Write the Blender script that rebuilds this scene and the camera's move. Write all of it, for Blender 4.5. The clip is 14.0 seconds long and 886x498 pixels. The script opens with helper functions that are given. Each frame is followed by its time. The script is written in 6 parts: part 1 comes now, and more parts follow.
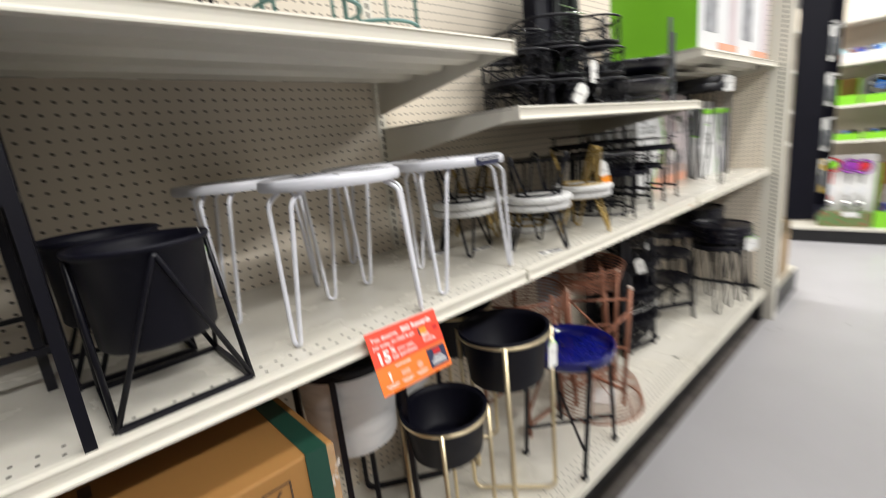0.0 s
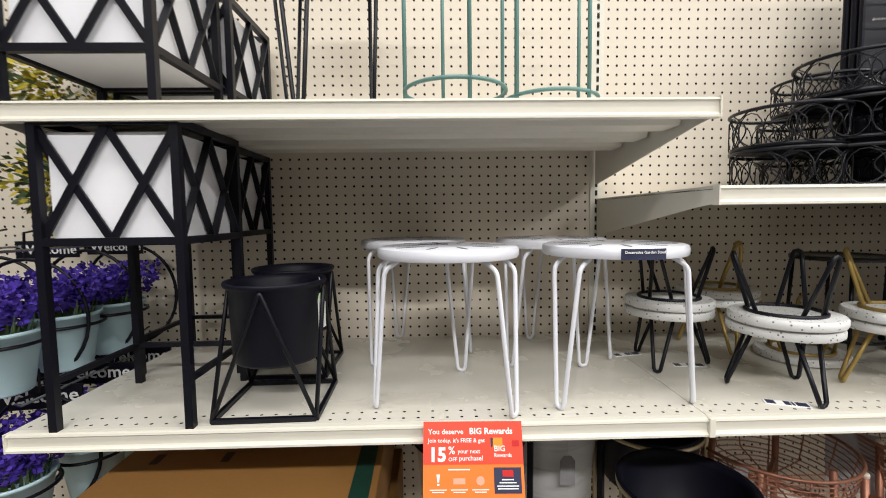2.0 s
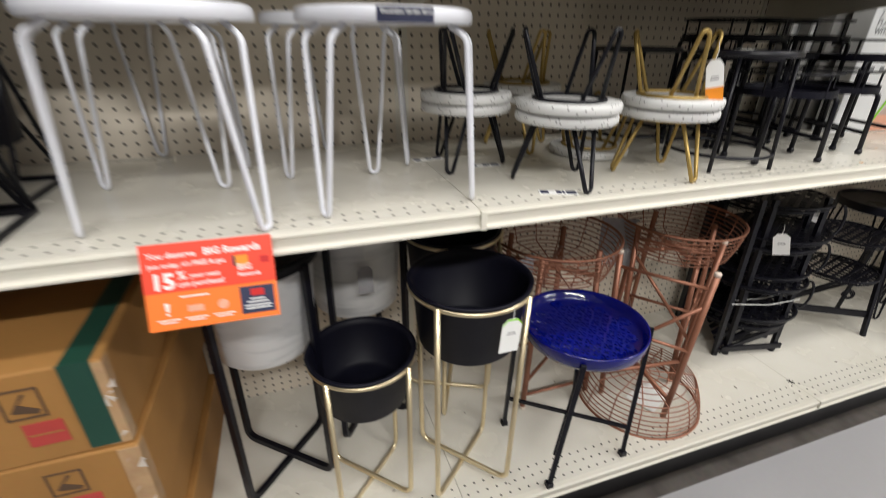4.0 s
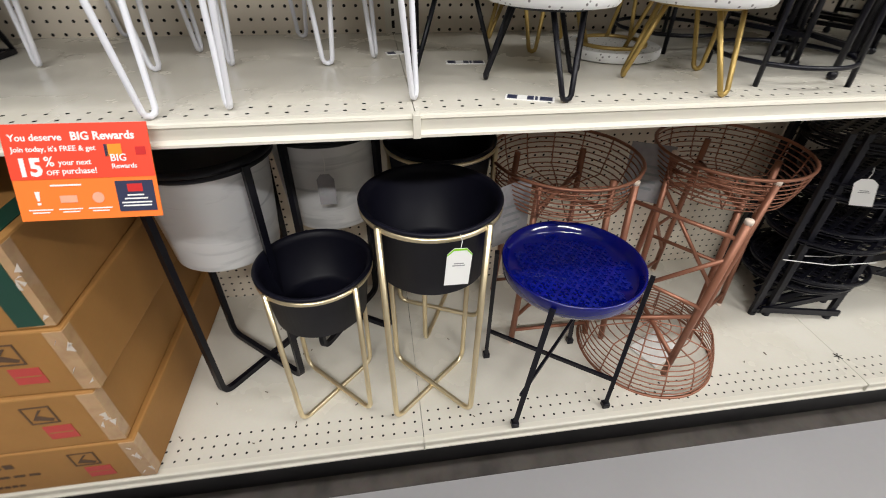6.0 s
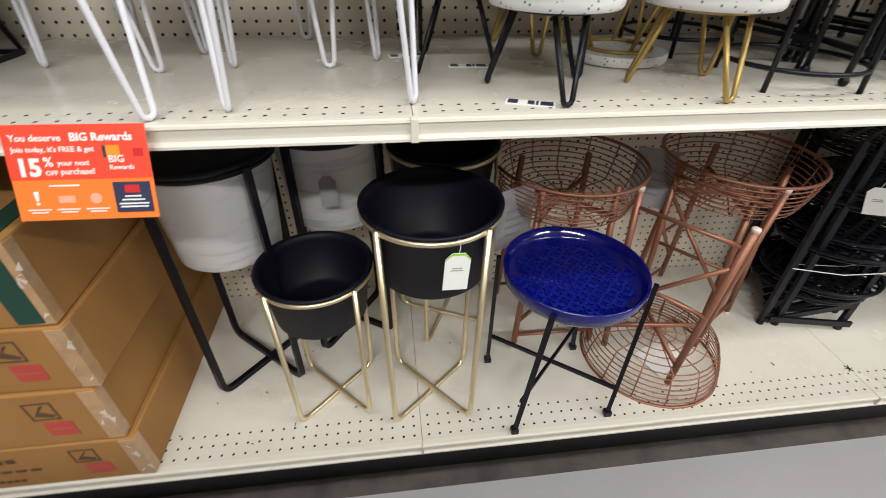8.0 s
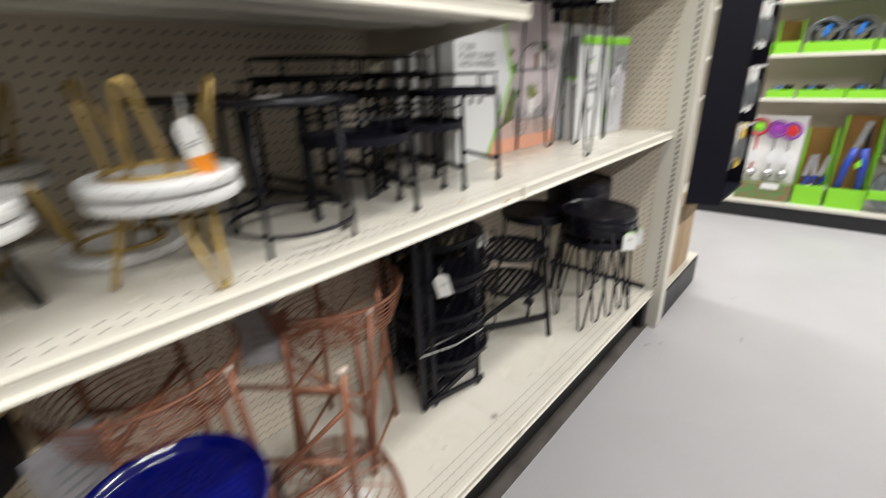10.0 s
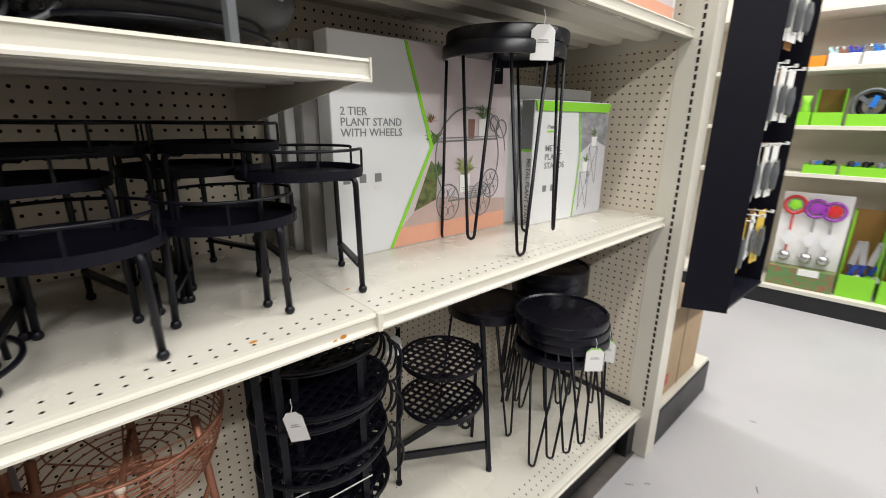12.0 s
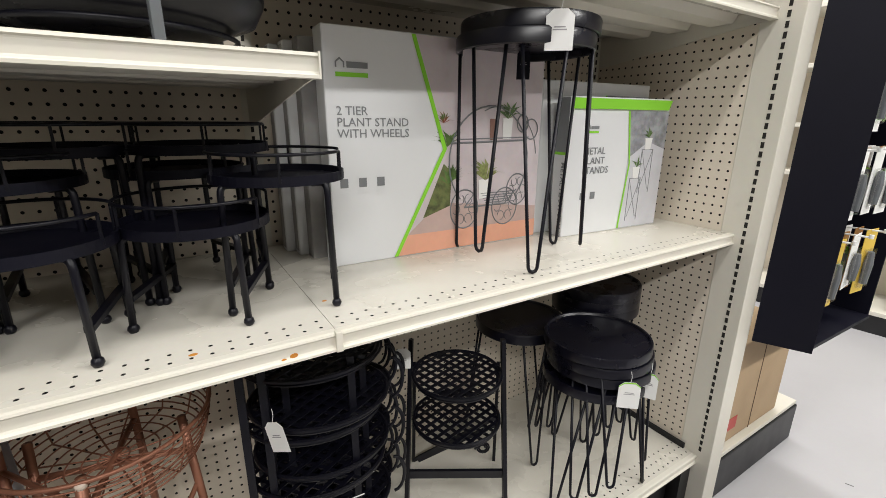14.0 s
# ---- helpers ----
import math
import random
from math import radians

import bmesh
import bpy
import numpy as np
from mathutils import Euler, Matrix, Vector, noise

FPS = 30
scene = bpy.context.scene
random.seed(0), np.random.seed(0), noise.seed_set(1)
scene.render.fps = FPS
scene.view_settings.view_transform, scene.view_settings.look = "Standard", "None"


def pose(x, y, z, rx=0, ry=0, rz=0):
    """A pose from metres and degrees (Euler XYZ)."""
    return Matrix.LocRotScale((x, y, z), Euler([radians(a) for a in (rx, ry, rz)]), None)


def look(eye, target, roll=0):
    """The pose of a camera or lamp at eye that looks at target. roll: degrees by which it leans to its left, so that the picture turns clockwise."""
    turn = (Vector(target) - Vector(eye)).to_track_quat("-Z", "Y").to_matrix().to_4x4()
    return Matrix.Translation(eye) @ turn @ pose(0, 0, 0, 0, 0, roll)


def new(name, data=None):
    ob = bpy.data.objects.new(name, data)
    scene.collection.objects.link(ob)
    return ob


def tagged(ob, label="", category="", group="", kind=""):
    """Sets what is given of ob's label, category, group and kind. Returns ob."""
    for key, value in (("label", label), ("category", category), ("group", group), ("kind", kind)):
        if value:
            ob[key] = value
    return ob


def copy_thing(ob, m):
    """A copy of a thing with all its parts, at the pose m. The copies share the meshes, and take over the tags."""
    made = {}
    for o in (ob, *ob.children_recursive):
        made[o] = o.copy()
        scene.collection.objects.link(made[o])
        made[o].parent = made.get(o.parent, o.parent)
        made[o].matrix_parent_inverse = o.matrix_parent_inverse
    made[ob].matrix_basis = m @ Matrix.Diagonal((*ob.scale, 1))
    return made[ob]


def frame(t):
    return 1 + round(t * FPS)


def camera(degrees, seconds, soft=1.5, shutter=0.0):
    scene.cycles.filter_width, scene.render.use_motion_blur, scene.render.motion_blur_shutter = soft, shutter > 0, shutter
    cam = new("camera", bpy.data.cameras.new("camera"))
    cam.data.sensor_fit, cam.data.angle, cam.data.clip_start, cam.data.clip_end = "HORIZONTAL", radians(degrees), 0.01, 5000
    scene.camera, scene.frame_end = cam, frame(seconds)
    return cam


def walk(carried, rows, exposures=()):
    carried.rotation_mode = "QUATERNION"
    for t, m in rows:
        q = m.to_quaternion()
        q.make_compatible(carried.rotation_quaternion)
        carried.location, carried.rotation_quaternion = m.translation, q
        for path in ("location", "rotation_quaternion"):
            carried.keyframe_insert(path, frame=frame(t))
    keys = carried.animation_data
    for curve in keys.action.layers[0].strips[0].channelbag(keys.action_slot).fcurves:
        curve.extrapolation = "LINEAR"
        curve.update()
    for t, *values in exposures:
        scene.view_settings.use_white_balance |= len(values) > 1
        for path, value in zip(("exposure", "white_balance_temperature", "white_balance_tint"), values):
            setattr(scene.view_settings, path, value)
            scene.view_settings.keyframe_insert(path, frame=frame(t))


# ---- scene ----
cam = camera(90.0, 14.0, soft=0.5, shutter=0.8)
PATH = [
    (0, (-0.889, -0.693, 1.329), (0.395, 0.771, 0.875), -6.0),
    (0.5, (-0.778, -0.669, 1.354), (0.214, 1.04, 1.047), -4.2),
    (1, (-0.685, -0.687, 1.359), (-0.076, 1.21, 1.182), -2.4),
    (1.5, (-0.484, -0.777, 1.313), (-0.462, 1.223, 1.315), -0.6),
    (2, (-0.489, -0.751, 1.354), (-0.44, 1.243, 1.209), -0.7),
    (2.2, (-0.484, -0.742, 1.363), (-0.424, 1.248, 1.172), -1.0),
    (2.5, (-0.473, -0.735, 1.364), (-0.359, 1.244, 1.097), -1.5),
    (3, (-0.457, -0.727, 1.334), (-0.172, 1.211, 0.93), -1.3),
    (3.5, (-0.389, -0.693, 1.303), (0.087, 1.144, 0.672), -0.4),
    (4, (-0.293, -0.65, 1.263), (0.29, 1.053, 0.393), 0.7),
    (4.2, (-0.253, -0.626, 1.247), (0.322, 1.049, 0.318), 1.0),
    (6.5, (-0.039, -0.602, 1.205), (0.142, 0.98, -0.006), 0.8),
    (6.8, (-0.037, -0.601, 1.207), (0.129, 0.973, -0.015), 1.0),
    (7, (-0.038, -0.601, 1.206), (0.123, 0.972, -0.018), 1.2),
    (9.3, (0.01, -0.558, 1.215), (0.725, 0.982, 0.157), -2.1),
    (9.5, (0.068, -0.535, 1.23), (1.015, 0.91, 0.222), -0.9),
    (10, (0.27, -0.593, 1.273), (1.635, 0.662, 0.524), -1.9),
    (10.5, (0.444, -0.639, 1.31), (1.902, 0.576, 0.679), -1.8),
    (11, (0.572, -0.638, 1.313), (2.024, 0.603, 0.719), -0.8),
    (11.5, (0.694, -0.618, 1.305), (2.095, 0.689, 0.73), -0.0),
    (12, (0.819, -0.596, 1.315), (2.128, 0.809, 0.758), 0.6),
    (12.5, (0.901, -0.601, 1.32), (2.106, 0.896, 0.765), 0.6),
    (13, (0.962, -0.616, 1.319), (2.076, 0.951, 0.767), 0.7),
    (13.5, (1.002, -0.63, 1.316), (2.043, 0.986, 0.764), 0.5),
    (14, (1.022, -0.631, 1.319), (2.041, 0.994, 0.754), 0.4),
]
walk(cam, [(t, look(eye, target, roll)) for t, eye, target, roll in PATH],
     [(0.0, 0.08), (2.5, 0.12), (4.0, -0.04), (6.5, 0.02), (10.0, -0.02), (11.0, -0.04), (14.0, -0.14)])

# ---- world and light ----
world = bpy.data.worlds.new("store_air")
world.use_nodes = True
world.node_tree.nodes["Background"].inputs[0].default_value = (0.9, 0.93, 1.0, 1)
world.node_tree.nodes["Background"].inputs[1].default_value = 0.09
scene.world = world


def strip_lamp(x, y, z, length, width, watts, kelvin_rgb=(1.0, 0.985, 0.96), along_x=True):
    data = bpy.data.lights.new("fluorescent_light", "AREA")
    data.shape, data.size, data.size_y, data.energy, data.color = "RECTANGLE", length, width, watts, kelvin_rgb
    ob = new("fluorescent_light", data)
    ob.matrix_world = pose(x, y, z, 0, 0, 0 if along_x else 90)
    return ob


LAMP_Z = 3.95
strip_lamp(4.2, -3.7, LAMP_Z, 3.0, 0.25, 190)
strip_lamp(-0.4, -3.7, LAMP_Z, 3.0, 0.25, 222)
strip_lamp(0.6, -0.95, LAMP_Z, 6.0, 0.25, 90)
strip_lamp(3.7, 0.4, LAMP_Z, 4.5, 0.25, 165, along_x=False)


# ---- materials ----
def nodes_of(m):
    m.use_nodes = True
    nt = m.node_tree
    return nt, nt.nodes["Principled BSDF"]


def mat(name, rgb, rough=0.5, metal=0.0, var=0.12, scale=6.0, fine=90.0, bump=0.0, dirt=None, spec=0.5, coat=0.0):
    """Base colour varied at two scales, roughness varied too, fine relief by bump."""
    m = bpy.data.materials.new(name)
    nt, b = nodes_of(m)
    N, L = nt.nodes.new, nt.links.new
    geo = N("ShaderNodeNewGeometry")
    big, small = N("ShaderNodeTexNoise"), N("ShaderNodeTexNoise")
    big.inputs["Scale"].default_value, small.inputs["Scale"].default_value = scale, fine
    big.inputs["Detail"].default_value, small.inputs["Detail"].default_value = 5, 3
    L(geo.outputs["Position"], big.inputs["Vector"])
    L(geo.outputs["Position"], small.inputs["Vector"])
    mix = N("ShaderNodeMix")
    mix.data_type = "RGBA"
    dark = dirt or tuple(c * (1 - 2.2 * var) for c in rgb)
    ramp = N("ShaderNodeMapRange")
    ramp.inputs[1].default_value, ramp.inputs[2].default_value = 0.42, 0.72
    ramp.inputs[3].default_value, ramp.inputs[4].default_value = 0.0, min(1.0, 4 * var)
    L(big.outputs["Fac"], ramp.inputs[0])
    L(ramp.outputs[0], mix.inputs["Factor"])
    mix.inputs["A"].default_value, mix.inputs["B"].default_value = (*rgb, 1), (*dark, 1)
    mul = N("ShaderNodeMix")
    mul.data_type, mul.blend_type = "RGBA", "MULTIPLY"
    mul.inputs["Factor"].default_value = var
    L(mix.outputs["Result"], mul.inputs["A"])
    L(small.outputs["Color"], mul.inputs["B"])
    L(mul.outputs["Result"], b.inputs["Base Color"])
    rr = N("ShaderNodeMapRange")
    rr.inputs[3].default_value, rr.inputs[4].default_value = max(0.02, rough - 0.1), min(1, rough + 0.12)
    L(big.outputs["Fac"], rr.inputs[0])
    L(rr.outputs[0], b.inputs["Roughness"])
    b.inputs["Metallic"].default_value = metal
    b.inputs["Specular IOR Level"].default_value = spec
    b.inputs["Coat Weight"].default_value = coat
    if bump:
        bp = N("ShaderNodeBump")
        bp.inputs["Strength"].default_value, bp.inputs["Distance"].default_value = bump, 0.002
        L(small.outputs["Fac"], bp.inputs["Height"])
        L(bp.outputs[0], b.inputs["Normal"])
    return m


CREAM = mat("cream_enamel", (0.72, 0.69, 0.605), 0.38, var=0.06, scale=3, fine=60, dirt=(0.64, 0.59, 0.47))
DECK = mat("cream_deck_enamel", (0.70, 0.67, 0.595), 0.25, var=0.08, scale=7, fine=140, dirt=(0.58, 0.54, 0.43))
PEG = mat("cream_pegboard", (0.735, 0.66, 0.55), 0.6, var=0.06, scale=3, fine=200, bump=0.05)
HOLE = mat("dark_cavity", (0.02, 0.018, 0.015), 0.9)
BLACK = mat("black_powder_coat", (0.004, 0.004, 0.009), 0.4, spec=0.32, var=0.2, scale=20, fine=400, bump=0.08)
SATIN = mat("black_satin_enamel", (0.005, 0.005, 0.011), 0.28, var=0.15, scale=10, fine=200)
CHAR = mat("charcoal_matte_paint", (0.0045, 0.0045, 0.011), 0.5, spec=0.22, var=0.1, scale=10, fine=300, bump=0.05)
WHITE = mat("white_enamel", (0.76, 0.77, 0.83), 0.33, var=0.04, scale=10, fine=80)
GOLD = mat("satin_gold_metal", (0.80, 0.68, 0.45), 0.32, 0.85, var=0.06, scale=10, fine=200)
GOLD_DARK = mat("brushed_brass_paint", (0.42, 0.29, 0.09), 0.4, 0.5, var=0.12, scale=16, fine=260)
COPPER = mat("copper_paint", (0.36, 0.155, 0.095), 0.42, 0.45, var=0.15, scale=14, fine=200)
WOODC = mat("pale_end_plug", (0.75, 0.62, 0.52), 0.5, var=0.08)
BLUE = mat("cobalt_glaze", (0.002, 0.005, 0.15), 0.07, var=0.15, scale=12, fine=60, coat=0.3)
# Lighter blue: highlights on the raised pattern are put into its colour.
BLUE_GLINT = mat("cobalt_glaze_with_glints", (0.002, 0.008, 0.21), 0.05, var=0.2, scale=40, fine=90, coat=0.3)
CARD_PALE = mat("pale_cardboard", (0.46, 0.33, 0.20), 0.75, var=0.12, scale=6, fine=120, bump=0.1)
CARD = mat("brown_cardboard", (0.365, 0.178, 0.048), 0.68, var=0.12, scale=5, fine=120, bump=0.12)
CARD_DARK = mat("dark_box_print", (0.10, 0.055, 0.03), 0.75)
TAPE = mat("clear_tape", (0.50, 0.31, 0.16), 0.12, var=0.15, scale=40, fine=80, coat=0.5)
GREENTAPE = mat("dark_green_print", (0.012, 0.06, 0.04), 0.4)
REDPRINT = mat("red_print", (0.50, 0.06, 0.05), 0.5)
ORANGE = mat("orange_card", (0.95, 0.20, 0.03), 0.4, var=0.02)
REDORANGE = mat("red_orange_card", (0.88, 0.065, 0.03), 0.4, var=0.02)
NAVY = mat("navy_print", (0.03, 0.035, 0.08), 0.4)
PAPER = mat("white_card", (0.82, 0.82, 0.80), 0.55, var=0.03)
OFFWHITE = mat("box_white_print", (0.74, 0.75, 0.76), 0.42, var=0.03)
GREYPRINT = mat("grey_print", (0.22, 0.23, 0.24), 0.5)
LEAFLET = mat("pale_leaflet_print", (0.33, 0.32, 0.33), 0.6, var=0.15, scale=40)
LIME = mat("lime_green_card", (0.25, 0.66, 0.03), 0.45, var=0.05)
SALMON = mat("salmon_print", (0.80, 0.40, 0.27), 0.5, var=0.1, scale=12)
PINKPHOTO = mat("pale_pink_photo", (0.66, 0.58, 0.60), 0.45, var=0.12, scale=9)
LEAFPRINT = mat("leaf_print", (0.12, 0.22, 0.05), 0.5, var=0.3, scale=60)
GREYPHOTO = mat("grey_photo", (0.42, 0.43, 0.46), 0.45, var=0.3, scale=25)
FLOWERPRINT = mat("red_leaf_print", (0.35, 0.08, 0.05), 0.5, var=0.35, scale=60, dirt=(0.1, 0.2, 0.05))
LINER = mat("white_planter_liner", (0.82, 0.82, 0.86), 0.5, var=0.05, scale=6)
PALEBLUE = mat("pale_blue_enamel", (0.52, 0.72, 0.78), 0.4, var=0.06)
LAVENDER = mat("purple_artificial_flower", (0.10, 0.045, 0.52), 0.7, var=0.3, scale=60)
YELLOW = mat("yellow_artificial_flower", (0.62, 0.48, 0.03), 0.7, var=0.3, scale=50, dirt=(0.2, 0.26, 0.05))
FOLIAGE = mat("green_artificial_foliage", (0.09, 0.14, 0.05), 0.65, var=0.3, scale=50)
TEAL = mat("teal_enamel", (0.13, 0.27, 0.25), 0.42, var=0.12, scale=12)
FLOOR = mat("grey_vinyl_floor", (0.47, 0.46, 0.475), 0.32, var=0.07, scale=2.5, fine=70, dirt=(0.39, 0.38, 0.385))
KICK = mat("black_kick_plate", (0.014, 0.014, 0.016), 0.45, var=0.2, scale=8, fine=100)
WALL = mat("plain_store_wall", (0.70, 0.69, 0.66), 0.8, var=0.05)
CEIL = mat("ceiling_tile", (0.78, 0.78, 0.77), 0.9, var=0.05)
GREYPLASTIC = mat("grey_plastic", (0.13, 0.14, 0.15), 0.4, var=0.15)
BLUEPLASTIC = mat("bright_blue_plastic", (0.02, 0.18, 0.62), 0.35)
ROYAL = mat("royal_blue_grip", (0.02, 0.06, 0.42), 0.4)
TAUPE = mat("taupe_plastic", (0.36, 0.32, 0.27), 0.5)
RED = mat("red_plastic", (0.60, 0.03, 0.03), 0.3)
PURPLE = mat("purple_plastic", (0.32, 0.05, 0.42), 0.3)
STEEL = mat("bright_steel", (0.6, 0.6, 0.6), 0.25, 0.9)
YELLOWCARD = mat("yellow_card", (0.70, 0.48, 0.07), 0.5)
ORANGECARD = mat("orange_bin", (0.9, 0.30, 0.02), 0.45)


def marbled(name, rgb, vein):
    """White sheet metal printed with soft grey marble veins that run aslant."""
    m = mat(name, rgb, 0.36, 0.0, var=0.04, scale=8)
    nt = m.node_tree
    b = nt.nodes["Principled BSDF"]
    N, L = nt.nodes.new, nt.links.new
    geo, mp, tx, lo, mx = N("ShaderNodeNewGeometry"), N("ShaderNodeMapping"), N("ShaderNodeTexNoise"), N("ShaderNodeMapRange"), N("ShaderNodeMix")
    mp.inputs["Rotation"].default_value = (0.5, 0.7, 0.6)
    mp.inputs["Scale"].default_value = (5, 9, 34)
    tx.inputs["Scale"].default_value, tx.inputs["Detail"].default_value, tx.inputs["Distortion"].default_value = 1.0, 6, 1.1
    lo.inputs[1].default_value, lo.inputs[2].default_value = 0.50, 0.70
    lo.inputs[4].default_value = 0.75
    mx.data_type = "RGBA"
    old = b.inputs["Base Color"].links[0].from_socket
    L(geo.outputs["Position"], mp.inputs["Vector"])
    L(mp.outputs[0], tx.inputs["Vector"])
    L(tx.outputs["Fac"], lo.inputs[0])
    L(lo.outputs[0], mx.inputs["Factor"])
    L(old, mx.inputs["A"])
    mx.inputs["B"].default_value = (*vein, 1)
    L(mx.outputs["Result"], b.inputs["Base Color"])
    return m


def speckled(name, rgb, chip):
    """Terrazzo: pale cement with small dark chips."""
    m = mat(name, rgb, 0.55, var=0.06, scale=12)
    nt = m.node_tree
    b = nt.nodes["Principled BSDF"]
    geo = nt.nodes.new("ShaderNodeNewGeometry")
    vo = nt.nodes.new("ShaderNodeTexVoronoi")
    vo.inputs["Scale"].default_value = 110
    lo = nt.nodes.new("ShaderNodeMapRange")
    lo.inputs[1].default_value, lo.inputs[2].default_value = 0.16, 0.24
    mx = nt.nodes.new("ShaderNodeMix")
    mx.data_type = "RGBA"
    old = b.inputs["Base Color"].links[0].from_socket
    nt.links.new(geo.outputs["Position"], vo.inputs["Vector"])
    nt.links.new(vo.outputs["Distance"], lo.inputs[0])
    nt.links.new(lo.outputs[0], mx.inputs["Factor"])
    mx.inputs["A"].default_value = (*chip, 1)
    nt.links.new(old, mx.inputs["B"])
    nt.links.new(mx.outputs["Result"], b.inputs["Base Color"])
    return m


def clear_film(name):
    m = bpy.data.materials.new(name)
    nt, b = nodes_of(m)
    tr, mx = nt.nodes.new("ShaderNodeBsdfTransparent"), nt.nodes.new("ShaderNodeMixShader")
    gl = nt.nodes.new("ShaderNodeBsdfGlossy")
    gl.inputs["Roughness"].default_value = 0.15
    mx.inputs[0].default_value = 0.16
    nt.links.new(tr.outputs[0], mx.inputs[1])
    nt.links.new(gl.outputs[0], mx.inputs[2])
    nt.links.new(mx.outputs[0], nt.nodes["Material Output"].inputs[0])
    return m


BUCKET = marbled("marbled_white_metal", (0.78, 0.78, 0.79), (0.46, 0.47, 0.49))
TERRAZZO = speckled("terrazzo", (0.70, 0.70, 0.69), (0.16, 0.15, 0.15))
CREASE = mat("creased_clear_tape", (0.66, 0.58, 0.50), 0.2, var=0.1, scale=60, coat=0.4)
FILM = clear_film("clear_plastic_film")


# ---- mesh helpers ----
def thing(name, x, y, z, label, category, group="", rz=0, kind=""):
    ob = new(name)
    ob.empty_display_size = 0.05
    ob.matrix_world = pose(x, y, z, 0, 0, rz)
    return tagged(ob, label, category, group, kind)


def mesh_of(bm, name, material, smooth=False):
    me = bpy.data.meshes.new(name)
    bmesh.ops.recalc_face_normals(bm, faces=bm.faces)
    for f in bm.faces:
        f.smooth = smooth
    bm.to_mesh(me)
    bm.free()
    me.materials.append(material)
    return me


def part(name, bm, material, parent, label="", smooth=False):
    ob = new(name, mesh_of(bm, name, material, smooth))
    ob.parent = parent
    return tagged(ob, label)


def solid(name, bm, material, label="", category="", kind="", group="", smooth=False):
    return tagged(new(name, mesh_of(bm, name, material, smooth)), label, category, group, kind)


def box(bm, x0, x1, y0, y1, z0, z1, bevel=0.0, m=None):
    r = bmesh.ops.create_cube(bm, size=1)
    vs = r["verts"]
    bmesh.ops.transform(bm, verts=vs, matrix=Matrix.LocRotScale(((x0 + x1) / 2, (y0 + y1) / 2, (z0 + z1) / 2), None, (abs(x1 - x0), abs(y1 - y0), abs(z1 - z0))))
    if bevel:
        es = list({e for v in vs for e in v.link_edges})
        r = bmesh.ops.bevel(bm, geom=es, offset=bevel, segments=2, affect="EDGES", profile=0.5)
        vs = list({v for f in r["faces"] for v in f.verts} | {v for v in vs if v.is_valid})
    if m is not None:
        bmesh.ops.transform(bm, verts=vs, matrix=m)
    return bm


def one_box(*a, **k):
    return box(bmesh.new(), *a, **k)


def tube(bm, pts, r, seg=8, closed=False):
    """A round bar along the points, with rounded-off capped ends."""
    pts = [Vector(p) for p in pts]
    n = len(pts)
    rings, ref = [], None
    for i, p in enumerate(pts):
        a = pts[i - 1] if (closed or i > 0) else p
        c = pts[(i + 1) % n] if (closed or i < n - 1) else p
        d = (c - a).normalized()
        if ref is None:
            ref = Vector((0, 0, 1)) if abs(d.z) < 0.9 else Vector((1, 0, 0))
        u = (ref - d * ref.dot(d))
        u = u.normalized() if u.length > 1e-6 else d.orthogonal().normalized()
        ref = u
        v = d.cross(u)
        rings.append([bm.verts.new(p + r * (math.cos(2 * math.pi * k / seg) * u + math.sin(2 * math.pi * k / seg) * v)) for k in range(seg)])
    for i in range(n if closed else n - 1):
        A, B = rings[i], rings[(i + 1) % n]
        for k in range(seg):
            bm.faces.new((A[k], A[(k + 1) % seg], B[(k + 1) % seg], B[k]))
    if not closed:
        bm.faces.new(rings[0][::-1])
        bm.faces.new(rings[-1])
    return bm


def rod(*a, **k):
    return tube(bmesh.new(), *a, **k)


def bar(bm, a, b, w, d=None):
    """A square bar from a to b."""
    a, b = Vector(a), Vector(b)
    q = (b - a).to_track_quat("Z", "X").to_matrix().to_4x4()
    m = Matrix.Translation((a + b) / 2) @ q
    r = bmesh.ops.create_cube(bm, size=1)
    bmesh.ops.transform(bm, verts=r["verts"], matrix=m @ Matrix.Diagonal((w, d or w, (b - a).length, 1)))
    return bm


def circle(r, z, n=40, cx=0, cy=0, a0=0.0, a1=360.0):
    full = abs(a1 - a0) >= 360
    k = n if full else n + 1
    return [(cx + r * math.cos(radians(a0 + (a1 - a0) * i / n)), cy + r * math.sin(radians(a0 + (a1 - a0) * i / n)), z) for i in range(k)]


def ring(bm, r, z, wire, n=40, cx=0, cy=0, seg=6):
    return tube(bm, circle(r, z, n, cx, cy), wire, seg, True)


def lathe(bm, profile, n=40, cx=0, cy=0):
    """Turns a profile of (radius, height) round the upright axis."""
    rows = []
    for r, z in profile:
        rows.append([bm.verts.new((cx + r * math.cos(2 * math.pi * i / n), cy + r * math.sin(2 * math.pi * i / n), z)) for i in range(n)] if r > 1e-5 else [bm.verts.new((cx, cy, z))])
    for A, B in zip(rows, rows[1:]):
        for i in range(n):
            j = (i + 1) % n
            if len(A) == 1 and len(B) == 1:
                continue
            if len(A) == 1:
                bm.faces.new((A[0], B[i], B[j]))
            elif len(B) == 1:
                bm.faces.new((A[i], A[j], B[0]))
            else:
                bm.faces.new((A[i], A[j], B[j], B[i]))
    return bm


def turned(profile, n=40, cx=0, cy=0):
    return lathe(bmesh.new(), profile, n, cx, cy)


